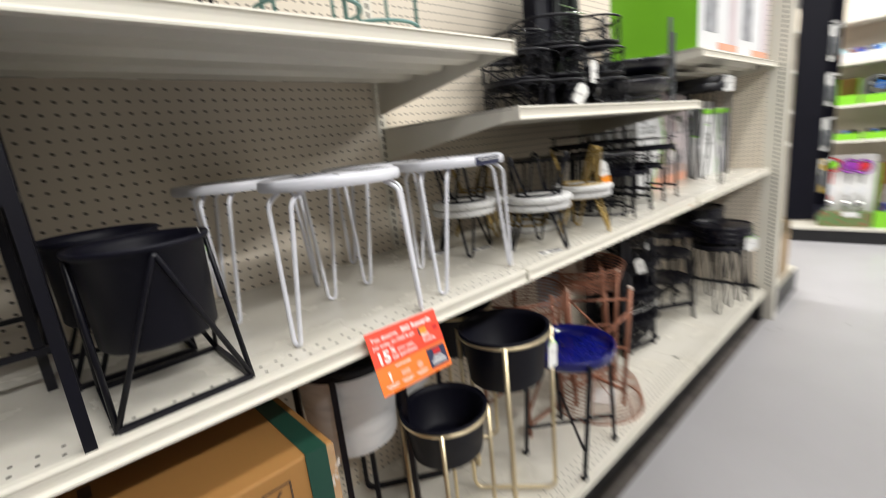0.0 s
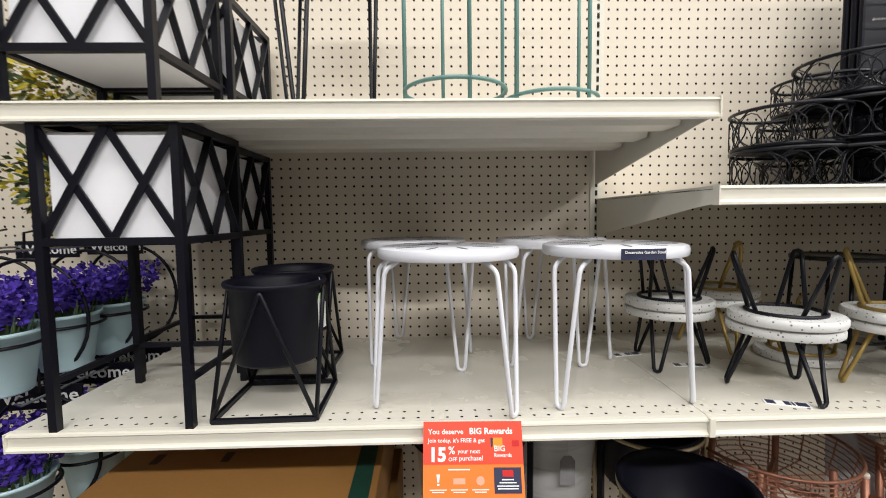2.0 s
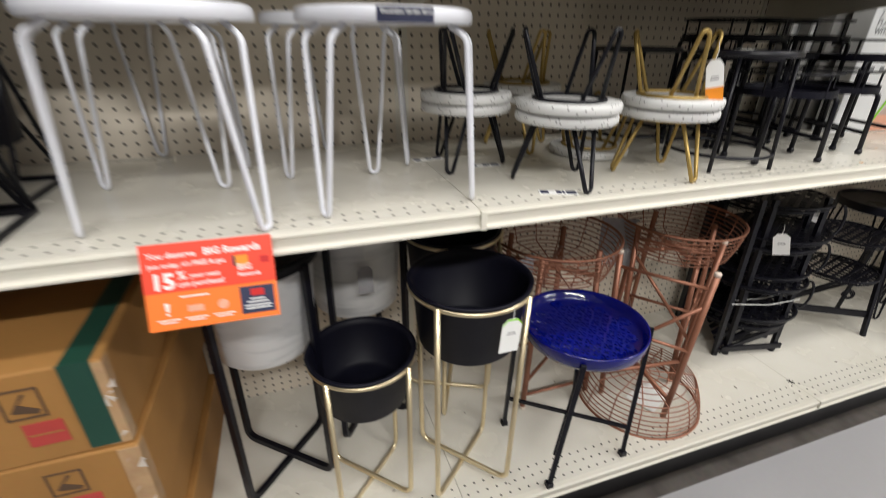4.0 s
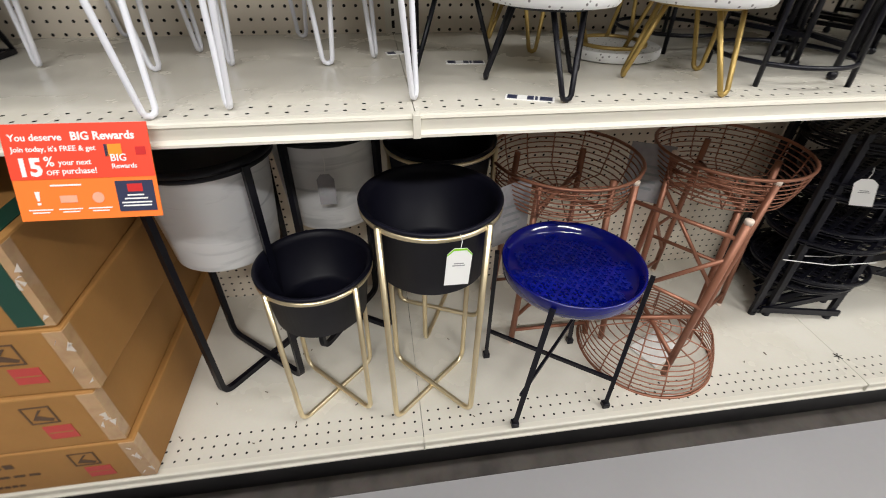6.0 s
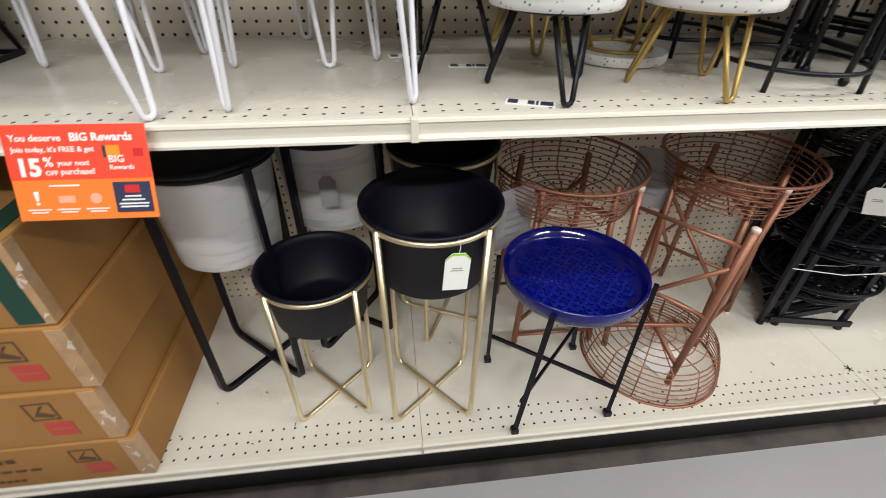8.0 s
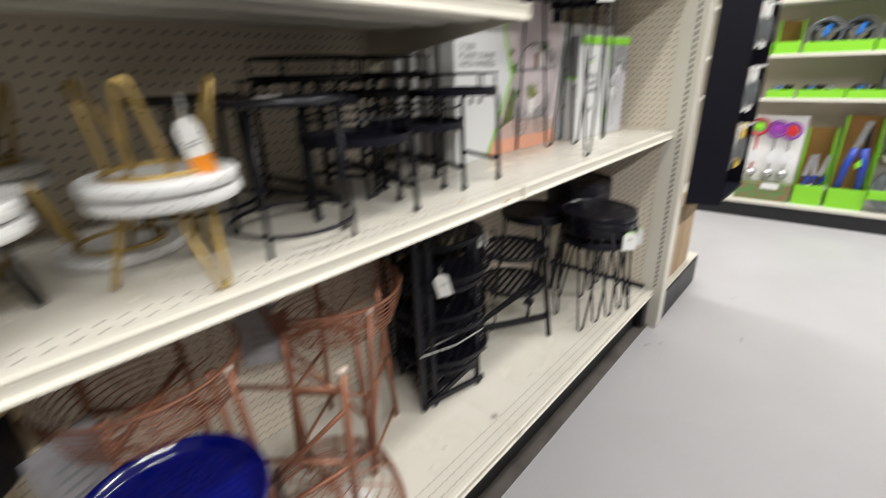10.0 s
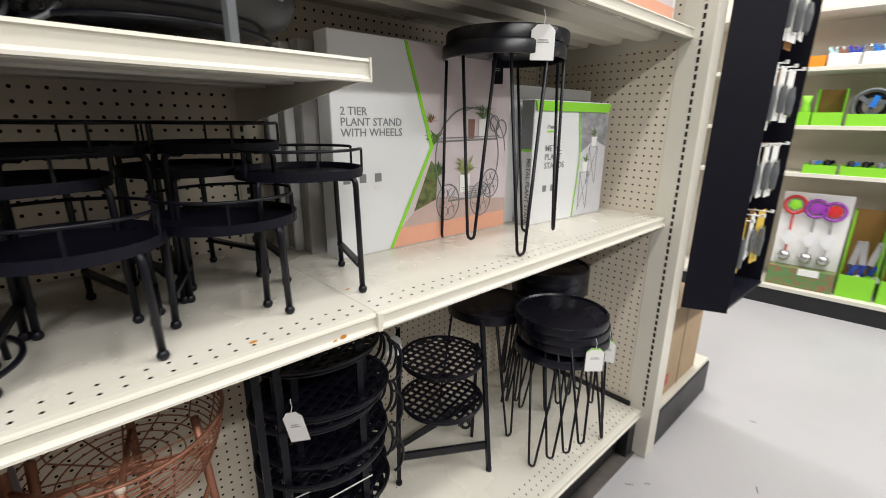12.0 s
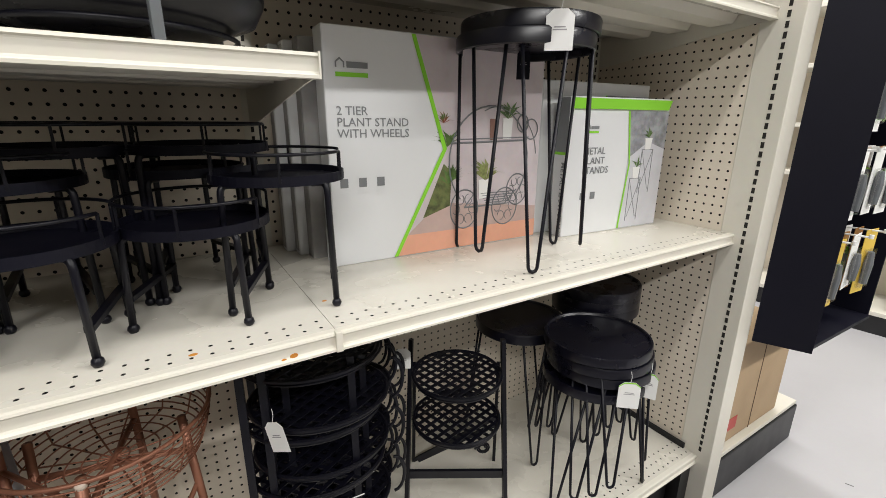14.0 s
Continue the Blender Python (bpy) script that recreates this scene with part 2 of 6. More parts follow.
def plate(pts, y0, y1):
    """A flat plate with an outline in x and z, from y0 to y1."""
    bm = bmesh.new()
    a = [bm.verts.new((x, y0, z)) for x, z in pts]
    b = [bm.verts.new((x, y1, z)) for x, z in pts]
    n = len(pts)
    bm.faces.new(a)
    bm.faces.new(b[::-1])
    for i in range(n):
        bm.faces.new((a[i], b[i], b[(i + 1) % n], a[(i + 1) % n]))
    return bm


def arc_corner(pts, r=0.015, n=4):
    """Rounds the inner corners of a line of points."""
    pts = [Vector(p) for p in pts]
    out = [pts[0]]
    for a, b, c in zip(pts, pts[1:], pts[2:]):
        u, v = (a - b), (c - b)
        k = min(r, u.length * 0.45, v.length * 0.45)
        p, q = b + u.normalized() * k, b + v.normalized() * k
        for i in range(n + 1):
            t = i / n
            out.append(p * (1 - t) ** 2 + b * 2 * t * (1 - t) + q * t * t)
    out.append(pts[-1])
    return out


def lettering(name, words, size, material, parent, m, align="LEFT", label="", heavy=0.014):
    """Printed words as a thin mesh; x runs along the line, y up the letters."""
    cu = bpy.data.curves.new(name, "FONT")
    cu.body, cu.size, cu.align_x, cu.extrude, cu.resolution_u = words, size, align, 0.0003, 2
    cu.offset = size * heavy
    tmp = new(name, cu)
    me = bpy.data.meshes.new_from_object(tmp.evaluated_get(bpy.context.evaluated_depsgraph_get()))
    bpy.data.objects.remove(tmp)
    me.materials.clear()
    me.materials.append(material)
    ob = new(name, me)
    ob.parent = parent
    ob.matrix_basis = m
    return tagged(ob, label)


def front_at(x, y, z, tilt=0.0):
    """Pose of words printed on a face that looks towards -y."""
    return pose(x, y, z, 90, 0, 0) @ pose(0, 0, 0, 0, 0, tilt)


def perforated(name, o, u, v, nu, nv, pitch, hole, material, depth=0.0):
    """A sheet with a real round hole in each cell of nu by nv."""
    o, u, v = np.array(o, float), np.array(u, float), np.array(v, float)
    nrm = np.cross(u, v)
    sq = [(0, 0), (.5, 0), (1, 0), (1, .5), (1, 1), (.5, 1), (0, 1), (0, .5)]
    oc = [(.5 + hole / pitch * math.cos(radians(225 + 45 * k)), .5 + hole / pitch * math.sin(radians(225 + 45 * k))) for k in range(8)]
    cell = [(a, b, 0) for a, b in sq + oc] + ([(a, b, 1) for a, b in oc] if depth else [])
    cell = np.array(cell)
    verts, faces = [], []
    k = len(cell)
    for i in range(nu):
        for j in range(nv):
            base = len(verts) * k
            verts.append(o + np.outer((cell[:, 0] + i) * pitch, u) + np.outer((cell[:, 1] + j) * pitch, v) - np.outer(cell[:, 2] * depth, nrm))
            for q in range(8):
                w = (q + 1) % 8
                faces.append((base + q, base + w, base + 8 + w, base + 8 + q))
                if depth:
                    faces.append((base + 8 + q, base + 8 + w, base + 16 + w, base + 16 + q))
    allv = np.concatenate(verts)
    _, first, back = np.unique(np.round(allv, 5), axis=0, return_index=True, return_inverse=True)
    back = back.reshape(-1)
    me = bpy.data.meshes.new(name)
    me.from_pydata(allv[first].tolist(), [], back[np.array(faces)].tolist())
    me.materials.append(material)
    return new(name, me)


# ---- the shell of the store ----
solid("floor", one_box(-9, 11, -9, 6, -0.1, 0.0), FLOOR, "pale grey vinyl store floor with faint scuffs", "floor", "structure")
solid("ceiling", one_box(-9, 11, -9, 6, 4.2, 4.3), CEIL, "plain white ceiling", "ceiling", "structure")
for nm, a in (("wall_north", (-9, 11, 6, 6.1)), ("wall_south", (-9, 11, -9.1, -9)), ("wall_west", (-9.1, -9, -9, 6)), ("wall_east", (11, 11.1, -9, 6))):
    solid(nm, one_box(*a, 0, 4.2), WALL, "plain pale store wall", "wall", "structure")

# Unseen wall, added behind the camera to block low light from far lamps.
solid("light_block_wall", one_box(-4.5, 2.5, -2.16, -2.06, 0.0, 2.3), mat("dusky_blocker_board", (0.30, 0.28, 0.25), 0.7, var=0.1), "plain dusky wall, unseen, added to block low lamp light", "wall", "structure")

W, DEPTH, MID, BASE = 1.22, 0.565, 0.993, 0.207
TOP = 2.16
XE = 2.447

# ---- the gondola: back panels, standards, shelves ----
for x0, x9 in ((-2 * W, -W), (-W, 0.0), (0.0, W), (W, XE)):
    sheet = perforated("back_panel", (x0 + 0.018, DEPTH, 0.17), (1, 0, 0), (0, 0, 1), 45, 75, (x9 - x0 - 0.036) / 45, 0.0037, PEG)
    tagged(sheet, "cream perforated pegboard back panel of store shelving", "pegboard", "back panels", "structure")
# Near-black sheet, added so the shade behind the holes is in its colour.
solid("hole_shade_sheet", one_box(-2 * W, XE, DEPTH + 0.006, DEPTH + 0.05, 0.0, TOP + 0.02), HOLE, "near-black sheet standing in for the shade behind the pegboard holes", "panel", "structure")


def standard(x, y, z0, z1, face):
    """A slotted upright: a strip with a row of dark slots."""
    up = thing("slotted_upright", x, y, 0, "cream slotted steel upright of store shelving", "upright", "slotted uprights", kind="structure")
    wv = 0.036
    if face == "y":
        part("strip", one_box(-wv / 2, wv / 2, -0.004, 0.004, z0, z1), CREAM, up)
    bm = bmesh.new()
    z = z0 + 0.03
    while z < z1 - 0.03:
        if face == "y":
            box(bm, -0.0035, 0.0035, -0.0052, -0.001, z, z + 0.016)
        else:
            box(bm, -0.0012, 0.003, -0.0042, 0.0042, z, z + 0.016)
        z += 0.0254
    tagged(part("slots", bm, HOLE, up), kind="stuff")
    return up


for x in (-W, 0.0, W, XE - 0.019):
    standard(x, DEPTH, BASE - 0.02, TOP, "y")


def lip_profile(h):
    return [(0.0, 0.0), (-0.0045, -0.0015), (-0.0055, -0.005), (-0.0025, -0.007), (-0.0015, -0.009), (-0.0015, -h + 0.009), (-0.003, -h + 0.006), (-0.007, -h + 0.004), (-0.007, -h), (0.012, -h), (0.012, -0.004), (0.012, 0.0)]


def extrude_x(profile, x0, x1):
    bm = bmesh.new()
    a = [bm.verts.new((x0, y, z)) for y, z in profile]
    b = [bm.verts.new((x1, y, z)) for y, z in profile]
    n = len(profile)
    for i in range(n):
        bm.faces.new((a[i], a[(i + 1) % n], b[(i + 1) % n], b[i]))
    bm.faces.new(a[::-1])
    bm.faces.new(b)
    return bm


def shelf(x0, x1, ztop, label, lip=0.032, brackets=True, name="store_shelf", clip=True, rows=2, front=0.0):
    s = thing(name, x0, front, ztop, label, "shelf", "gondola shelves", kind="structure")
    L = x1 - x0 - 0.0012
    strip = perforated("front_perforation", (0.004, 0.012, 0), (1, 0, 0), (0, 1, 0), 46, rows, (L - 0.008) / 46, 0.0031, DECK)
    strip.parent = s
    y1 = 0.012 + rows * (L - 0.008) / 46
    # Solid dark block stands in for the shade under the front holes.
    part("cavity", one_box(0.004, L - 0.004, 0.012, y1, -0.010, -0.0035), HOLE, s)
    part("deck", one_box(0, L, y1, DEPTH - 0.0008 - front, -0.004, 0.0), DECK, s)
    part("side_fold", one_box(0, 0.004, 0.0125, y1 - 0.0005, -0.005, 0.0), DECK, s)
    part("side_fold", one_box(L - 0.004, L, 0.0125, y1 - 0.0005, -0.005, 0.0), DECK, s)
    part("front_lip", extrude_x(lip_profile(lip), 0, L), CREAM, s)
    for a in (-0.001, L - 0.0015):
        part("lip_end", one_box(a, a + 0.0025, -0.0075, 0.008, -lip - 0.0005, 0.001), CREAM, s)
    if brackets:
        for a in (0.09, 0.22, 0.35):
            bm = bmesh.new()
            vs = [(a, -0.005), (a + 0.012, -0.026), (a + 0.075, -0.026), (a + 0.087, -0.005)]
            p = [bm.verts.new((0.01, y, z)) for y, z in vs]
            q = [bm.verts.new((L - 0.01, y, z)) for y, z in vs]
            for i in range(4):
                bm.faces.new((p[i], p[(i + 1) % 4], q[(i + 1) % 4], q[i]))
            bm.faces.new(p[::-1])
            bm.faces.new(q)
            part("rib", bm, CREAM, s)
        for a in (0.001, L - 0.004):
            bm = bmesh.new()
            vs = [(0.013, -0.006), (0.013, -0.031), (0.06, -0.036), (DEPTH - 0.03, -0.105), (DEPTH - 0.008, -0.105), (DEPTH - 0.008, -0.006)]
            p = [bm.verts.new((a, y, z)) for y, z in vs]
            q = [bm.verts.new((a + 0.003, y, z)) for y, z in vs]
            for i in range(6):
                bm.faces.new((p[i], p[(i + 1) % 6], q[(i + 1) % 6], q[i]))
            bm.faces.new(p[::-1])
            bm.faces.new(q)
            part("bracket", bm, CREAM, s)
    if clip:
        part("joint_clip", one_box(L - 0.004, L + 0.007, -0.0095, 0.002, -lip - 0.001, 0.0015, 0.001), CREAM, s, "small cream joint clip")
    return s


MIDLABEL = "cream metal store shelf with perforated front edge and price channel"
shelf(-W, 0, MID, MIDLABEL)
shelf(0, W, MID, MIDLABEL)
shelf(W, XE, MID, MIDLABEL, clip=False)
shelf(-W, 0, 1.550, "cream metal upper shelf with ribbed underside and brackets", lip=0.034, clip=False)
shelf(0, W, 1.402, "cream metal upper shelf set lower than its neighbours", lip=0.033, clip=False)
shelf(W, XE, 1.606, "cream metal upper shelf under green boxes", clip=False)
for i in range(4):
    shelf(-2 * W + i * W, (-W + i * W) if i < 3 else XE, BASE, "cream metal base deck with perforated front edge and small scratches", lip=0.03, brackets=False, name="base_deck", clip=False, rows=3, front=-0.020)
solid("kick_plate", one_box(-2 * W, XE + 0.02, 0.030, 0.050, 0.0, BASE - 0.031), KICK, "black kick plate under the base deck", "kick plate", "structure")
# The deck's shadow on the floor is put into this strip's dark grey.
solid("shadow_trim", one_box(-2 * W, XE + 0.02, -0.024, 0.0295, 0.0, 0.006), mat("dusty_shadow_grey", (0.13, 0.112, 0.10), 0.6, var=0.25, scale=9, fine=60), "dusty dark grey trim strip along the kick plate, deck shadow in its colour", "trim", "structure")

# ---- the end panel ----
end_sheet = perforated("end_panel", (XE, DEPTH, BASE), (0, -1, 0), (0, 0, 1), 20, 72, 0.0265, 0.0037, PEG)
tagged(end_sheet, "cream perforated end panel of the store shelving", "pegboard", kind="structure")
# Added near-black sheet: shade behind the end panel's holes, as plain colour.
solid("end_hole_shade_sheet", one_box(XE + 0.006, XE + 0.026, 0.03, DEPTH + 0.05, 0.0, TOP), HOLE, "near-black sheet standing in for the shade behind the end panel holes", "panel", "structure")
solid("end_upright", one_box(XE - 0.002, XE + 0.078, -0.067, 0.036, 0.0, TOP, 0.002), CREAM, "cream steel end upright with a row of slots", "upright", "structure")
standard(XE - 0.002, -0.03, 0.2, TOP, "x")
solid("end_cap_panel", one_box(XE + 0.026, XE + 0.074, 0.0361, DEPTH + 0.05, 0.0, TOP), CREAM, "plain cream outer face of the end panel", "panel", "structure")
solid("base_end_block", one_box(XE - 0.06, XE - 0.003, -0.012, 0.0298, 0.007, BASE - 0.032), KICK, "black kick plate end under the base deck", "kick plate", "structure")
solid("deck_end_trim", one_box(XE - 0.012, XE - 0.003, 0.02, DEPTH - 0.01, BASE + 0.001, BASE + 0.02), KICK, "black trim at the end of the base deck", "trim", "structure")


# ---- things ----
def hairpin(top_a, top_b, foot, r_end=0.010, wire=0.0042, knee=None):
    """A hairpin leg: one bent rod down from one fixing, round the foot and up to the other."""
    a, b, f = Vector(top_a), Vector(top_b), Vector(foot)
    side = (b - a).normalized()
    pts = [a, f - side * r_end + Vector((0, 0, r_end + wire)), f - side * r_end * 0.7 + Vector((0, 0, r_end * 0.3 + wire)), f + Vector((0, 0, wire)), f + side * r_end * 0.7 + Vector((0, 0, r_end * 0.3 + wire)), f + side * r_end + Vector((0, 0, r_end + wire)), b]
    if knee:
        k = Vector(knee)
        pts = arc_corner([a, a + k, pts[1]], 0.012, 4) + pts[2:5] + arc_corner([pts[5], b + k, b], 0.012, 4)
    return rod(pts, wire, 8)


def hairpin_stool(name, label, h, r, rim, top_mat, leg_mat, angles, foot_r, spread=0.045, wire=0.0042, top_r=None, group="", dish=False, bend=False):
    s = thing(name, 0, 0, 0, label, "stool", group)
    t = rim
    if dish:
        prof = [(0, h - 0.006), (r - 0.012, h - 0.006), (r - 0.008, h), (r - 0.002, h), (r, h - 0.004), (r, h - t), (r - 0.004, h - t - 0.002), (r - 0.006, h - t), (r - 0.006, h - 0.012), (0, h - 0.012)]
    else:
        prof = [(0, h), (r - 0.007, h), (r - 0.002, h - 0.002), (r, h - 0.007), (r, h - t + 0.004), (r - 0.003, h - t), (0, h - t)]
    part("seat", turned(prof, 56), top_mat, s, smooth=True).data.set_sharp_from_angle(angle=radians(40))
    tr = top_r or r * 0.86
    for a in angles:
        c, sn = math.cos(radians(a)), math.sin(radians(a))
        tx, ty = -sn, c
        f = (foot_r * c, foot_r * sn, 0)
        z = h - t
        A0, B0 = (tr * c - spread * tx, tr * sn - spread * ty, z - 0.002), (tr * c + spread * tx, tr * sn + spread * ty, z - 0.002)
        part("leg", hairpin(A0, B0, f, min(0.010, spread * 0.3), wire, (0.026 * c, 0.026 * sn, -0.016) if bend else None), leg_mat, s, smooth=True)
    return s


def put(ob, x, y, z, rz=0, rx=0):
    ob.matrix_basis = pose(x, y, z, rx, 0, rz)
    return ob


# white garden stools
G = "white hairpin stools"
ws = hairpin_stool("garden_stool", "white metal garden stool with hairpin legs and patterned top", 0.305, 0.137, 0.021, WHITE, WHITE, (200, 322, 80), 0.148, 0.030, 0.0044, 0.106, G, bend=True)
for k in range(10):
    a = radians(36 * k)
    bm = bmesh.new()
    lathe(bm, [(0, 0.0004), (0.014, 0.0004), (0.014, 0.0), (0, 0.0)], 10)
    bmesh.ops.transform(bm, verts=bm.verts, matrix=Matrix.Translation((0.085 * math.cos(a), 0.085 * math.sin(a), 0.3052)) @ Matrix.Rotation(a, 4, "Z") @ Matrix.Diagonal((2.2, 0.28, 1, 1)))
    part("top_slot", bm, GREYPLASTIC, ws, "dark cut-out slot in the seat")
put(ws, -0.458, 0.112, MID, -3)
stools = [ws]
for x, y, rz in ((-0.13, 0.122, 12), (-0.538, 0.418, 30), (-0.188, 0.372, 17)):
    stools.append(copy_thing(ws, pose(x, y, MID, 0, 0, rz)))


def side_label(parent, r, ang, z0, z1, width, words=None, rz=0):
    """A sticker bent round a stool's rim."""
    bm = bmesh.new()
    half = width / r / 2
    n = 8
    lo, hi = [], []
    for i in range(n + 1):
        a = radians(ang) - half + 2 * half * i / n
        lo.append(bm.verts.new(((r + 0.0012) * math.cos(a), (r + 0.0012) * math.sin(a), z0)))
        hi.append(bm.verts.new(((r + 0.0012) * math.cos(a), (r + 0.0012) * math.sin(a), z1)))
    for i in range(n):
        bm.faces.new((lo[i], lo[i + 1], hi[i + 1], hi[i]))
    r_ = bmesh.ops.extrude_face_region(bm, geom=list(bm.faces))
    for v in [g for g in r_["geom"] if isinstance(g, bmesh.types.BMVert)]:
        k = (r + 0.0004) / (r + 0.0012)
        v.co.x, v.co.y = v.co.x * k, v.co.y * k
    ob = part("sticker", bm, NAVY, parent, "black sticker with white print")
    if words:
        a = radians(ang)
        m = Matrix.Translation(((r + 0.002) * math.cos(a), (r + 0.002) * math.sin(a), z0 + 0.011)) @ Matrix.Rotation(a + math.pi / 2, 4, "Z") @ Matrix.Rotation(math.pi / 2, 4, "X")
        lettering("print", words, 0.0068, PAPER, ob, m, "CENTER")
    return ob


side_label(stools[1], 0.137, 258, 0.284, 0.303, 0.078, "Decorative Garden Stool")
for s, x in ((ws, -0.06), (stools[2], 0.02)):
    part("sticker", one_box(x, x + 0.06, 0.03, 0.055, 0.3052, 0.3058), NAVY, s, "black sticker on the seat")

# terrazzo stools, stacked top to top
G = "terrazzo hairpin stools"


def terrazzo_stool(leg_mat, label, r=0.098, h=0.142, a=(100, 220, 340)):
    s = hairpin_stool("terrazzo_stool", label, h, r, 0.019, TERRAZZO, leg_mat, a, 0.092, 0.024, 0.0042, 0.056, G)
    part("mounting_ring", ring(bmesh.new(), 0.066, h - 0.0215, 0.0042, 36), leg_mat, s, smooth=True)
    return s


tb = terrazzo_stool(BLACK, "speckled white terrazzo stool with black hairpin legs")
put(tb, 0.217, 0.114, MID, 55)
tg = terrazzo_stool(GOLD_DARK, "speckled white terrazzo stool with brass hairpin legs")
put(tg, 0.462, 0.112, MID, 60)
for ob, x, y, z, rz in ((tb, 0.077, 0.29, 0, 10), (tg, 0.285, 0.42, 0, 40)):
    copy_thing(ob, pose(x, y, MID + z, 0, 0, rz))
for ob, x, y, rz in ((tb, 0.214, 0.106, 20), (tg, 0.458, 0.105, -15), (tb, 0.075, 0.285, 85), (tg, 0.28, 0.42, 5)):
    top = copy_thing(ob, pose(x, y, MID + 0.286, 180, 0, rz))
    top["label"] = "upturned " + top["label"]
low = copy_thing(tg, pose(0.43, 0.315, MID + 0.143, 180, 0, 30))
low["label"] = "upturned terrazzo stool with brass hairpin legs on the shelf"
tag = thing("hang_tag", 0.178, 0.048, MID, "printed barcode tag lying flat on the shelf", "tag", "loose tags", rz=-20)
part("card", one_box(-0.037, 0.037, -0.011, 0.011, 0.0, 0.0012), PAPER, tag)
for a, b in ((-0.034, -0.019), (-0.004, 0.006), (0.008, 0.012), (0.015, 0.034)):
    part("print_bar", one_box(a, b, -0.009, 0.009, 0.0012, 0.0016), NAVY, tag)
for x, y, rz in ((0.01, 0.36, 10), (0.12, 0.27, -5)):
    copy_thing(tag, pose(x, y, MID, 0, 0, rz))


def swing_tag(x, y, z, rz=0, w=0.038, h=0.062, lean=0, label="small white paper price tag on a string", green=True, up=0.03, card=None):
    """A paper tag that hangs from a string."""
    g = thing("price_tag", x, y, z, label, "tag", "price tags", rz=rz)
    m = pose(0, 0, 0, 0, lean, 0)
    bm = bmesh.new()
    pts = [(-w / 2, -h), (w / 2, -h), (w / 2, -0.012), (w / 4, 0), (-w / 4, 0), (-w / 2, -0.012)]
    b = plate(pts, -0.0006, 0.0006)
    bmesh.ops.transform(b, verts=b.verts, matrix=m)
    part("card", b, card or PAPER, g)
    if green:
        b = plate([(-w / 2, -0.012), (-w / 4, 0), (w / 4, 0), (w / 2, -0.012), (w / 2, -0.015), (w / 4, -0.004), (-w / 4, -0.004), (-w / 2, -0.015)], -0.001, -0.0007)
        bmesh.ops.transform(b, verts=b.verts, matrix=m)
        part("green_edge", b, LIME, g, "lime green edge")
    for zz, ww in ((-0.030, 0.4), (-0.0345, 0.5)):
        if -zz < h - 0.006:
            b = plate([(-w * ww / 2, zz), (w * ww / 2, zz), (w * ww / 2, zz - 0.002), (-w * ww / 2, zz - 0.002)], -0.001, -0.0007)
            bmesh.ops.transform(b, verts=b.verts, matrix=m)
            part("print_bar", b, LEAFLET, g)
    part("string", rod([(0, 0, -0.004), (0.003, 0.002, up * 0.5), (0, 0.004, up)], 0.0007, 5), PAPER, g)
    return g


# tall planter stands with lattice sides
def lattice_stand(w, d, h, box_h, label, rails=True):
    s = thing("planter_stand", 0, 0, 0, label, "plant stand", "lattice planter stands")
    q = 0.014
    for x in (-w / 2, w / 2):
        for y in (0, d):
            part("leg", bar(bmesh.new(), (x, y, 0), (x, y, h), q), BLACK, s)
    z0 = h - box_h
    for z in (h - q / 2, z0):
        for pa, pb in (((-w / 2, 0, z), (w / 2, 0, z)), ((-w / 2, d, z), (w / 2, d, z)), ((-w / 2, 0, z), (-w / 2, d, z)), ((w / 2, 0, z), (w / 2, d, z))):
            part("rim_bar", bar(bmesh.new(), pa, pb, q * 0.95), BLACK, s)
    n = 2
    for k in range(n):
        for sg in (0, 1):
            xa, xb = -w / 2 + w * k / n, -w / 2 + w * (k + 1) / n
            if sg:
                xa, xb = xb, xa
            for y in (0.001 + 0.002 * sg, d - 0.003 * sg):
                part("lattice_bar", bar(bmesh.new(), (xa, y, z0), (xb, y, h - q), 0.013, 0.004), BLACK, s)
            ya, yb = d * k / n, d * (k + 1) / n
            if sg:
                ya, yb = yb, ya
            for x in (-w / 2 + 0.002 * sg, w / 2 - 0.002 * sg):
                part("lattice_bar", bar(bmesh.new(), (x, ya, z0), (x, yb, h - q), 0.004, 0.013), BLACK, s)
    e = 0.012
    for a in ((-w / 2 + e, w / 2 - e, e, e + 0.003), (-w / 2 + e, w / 2 - e, d - e - 0.003, d - e), (-w / 2 + e, -w / 2 + e + 0.003, e + .003, d - e - .003), (w / 2 - e - 0.003, w / 2 - e, e + .003, d - e - .003)):
        part("liner_panel", box(bmesh.new(), *a, z0 + 0.004, h - 0.022), LINER, s, "white planter liner panel")
    part("liner_base", box(bmesh.new(), -w / 2 + e, w / 2 - e, e, d - e, z0 - 0.002, z0 + 0.004), LINER, s, "white planter liner base")
    if rails:
        for x in (-w / 2, w / 2):
            part("rail", bar(bmesh.new(), (x, 0, 0.085), (x, d, 0.085), 0.010), BLACK, s)
        part("rail", bar(bmesh.new(), (-w / 2, d, 0.085), (w / 2, d, 0.085), 0.010), BLACK, s)
    return s


LS = "black metal plant stand with lattice sides and white planter box"
st = lattice_stand(0.230, 0.226, 0.532, 0.206, LS)
put(st, -1.028, 0.008, MID, 0.5)
copy_thing(st, pose(-1.06, 0.285, MID, 0, 0, 0.5))
st2 = lattice_stand(0.25, 0.23, 0.30, 0.21, "short black lattice plant stand with white planter box", False)
put(st2, -1.075, 0.02, 1.550, 0)
copy_thing(st2, pose(-1.06, 0.28, 1.550, 0, 0, 0))


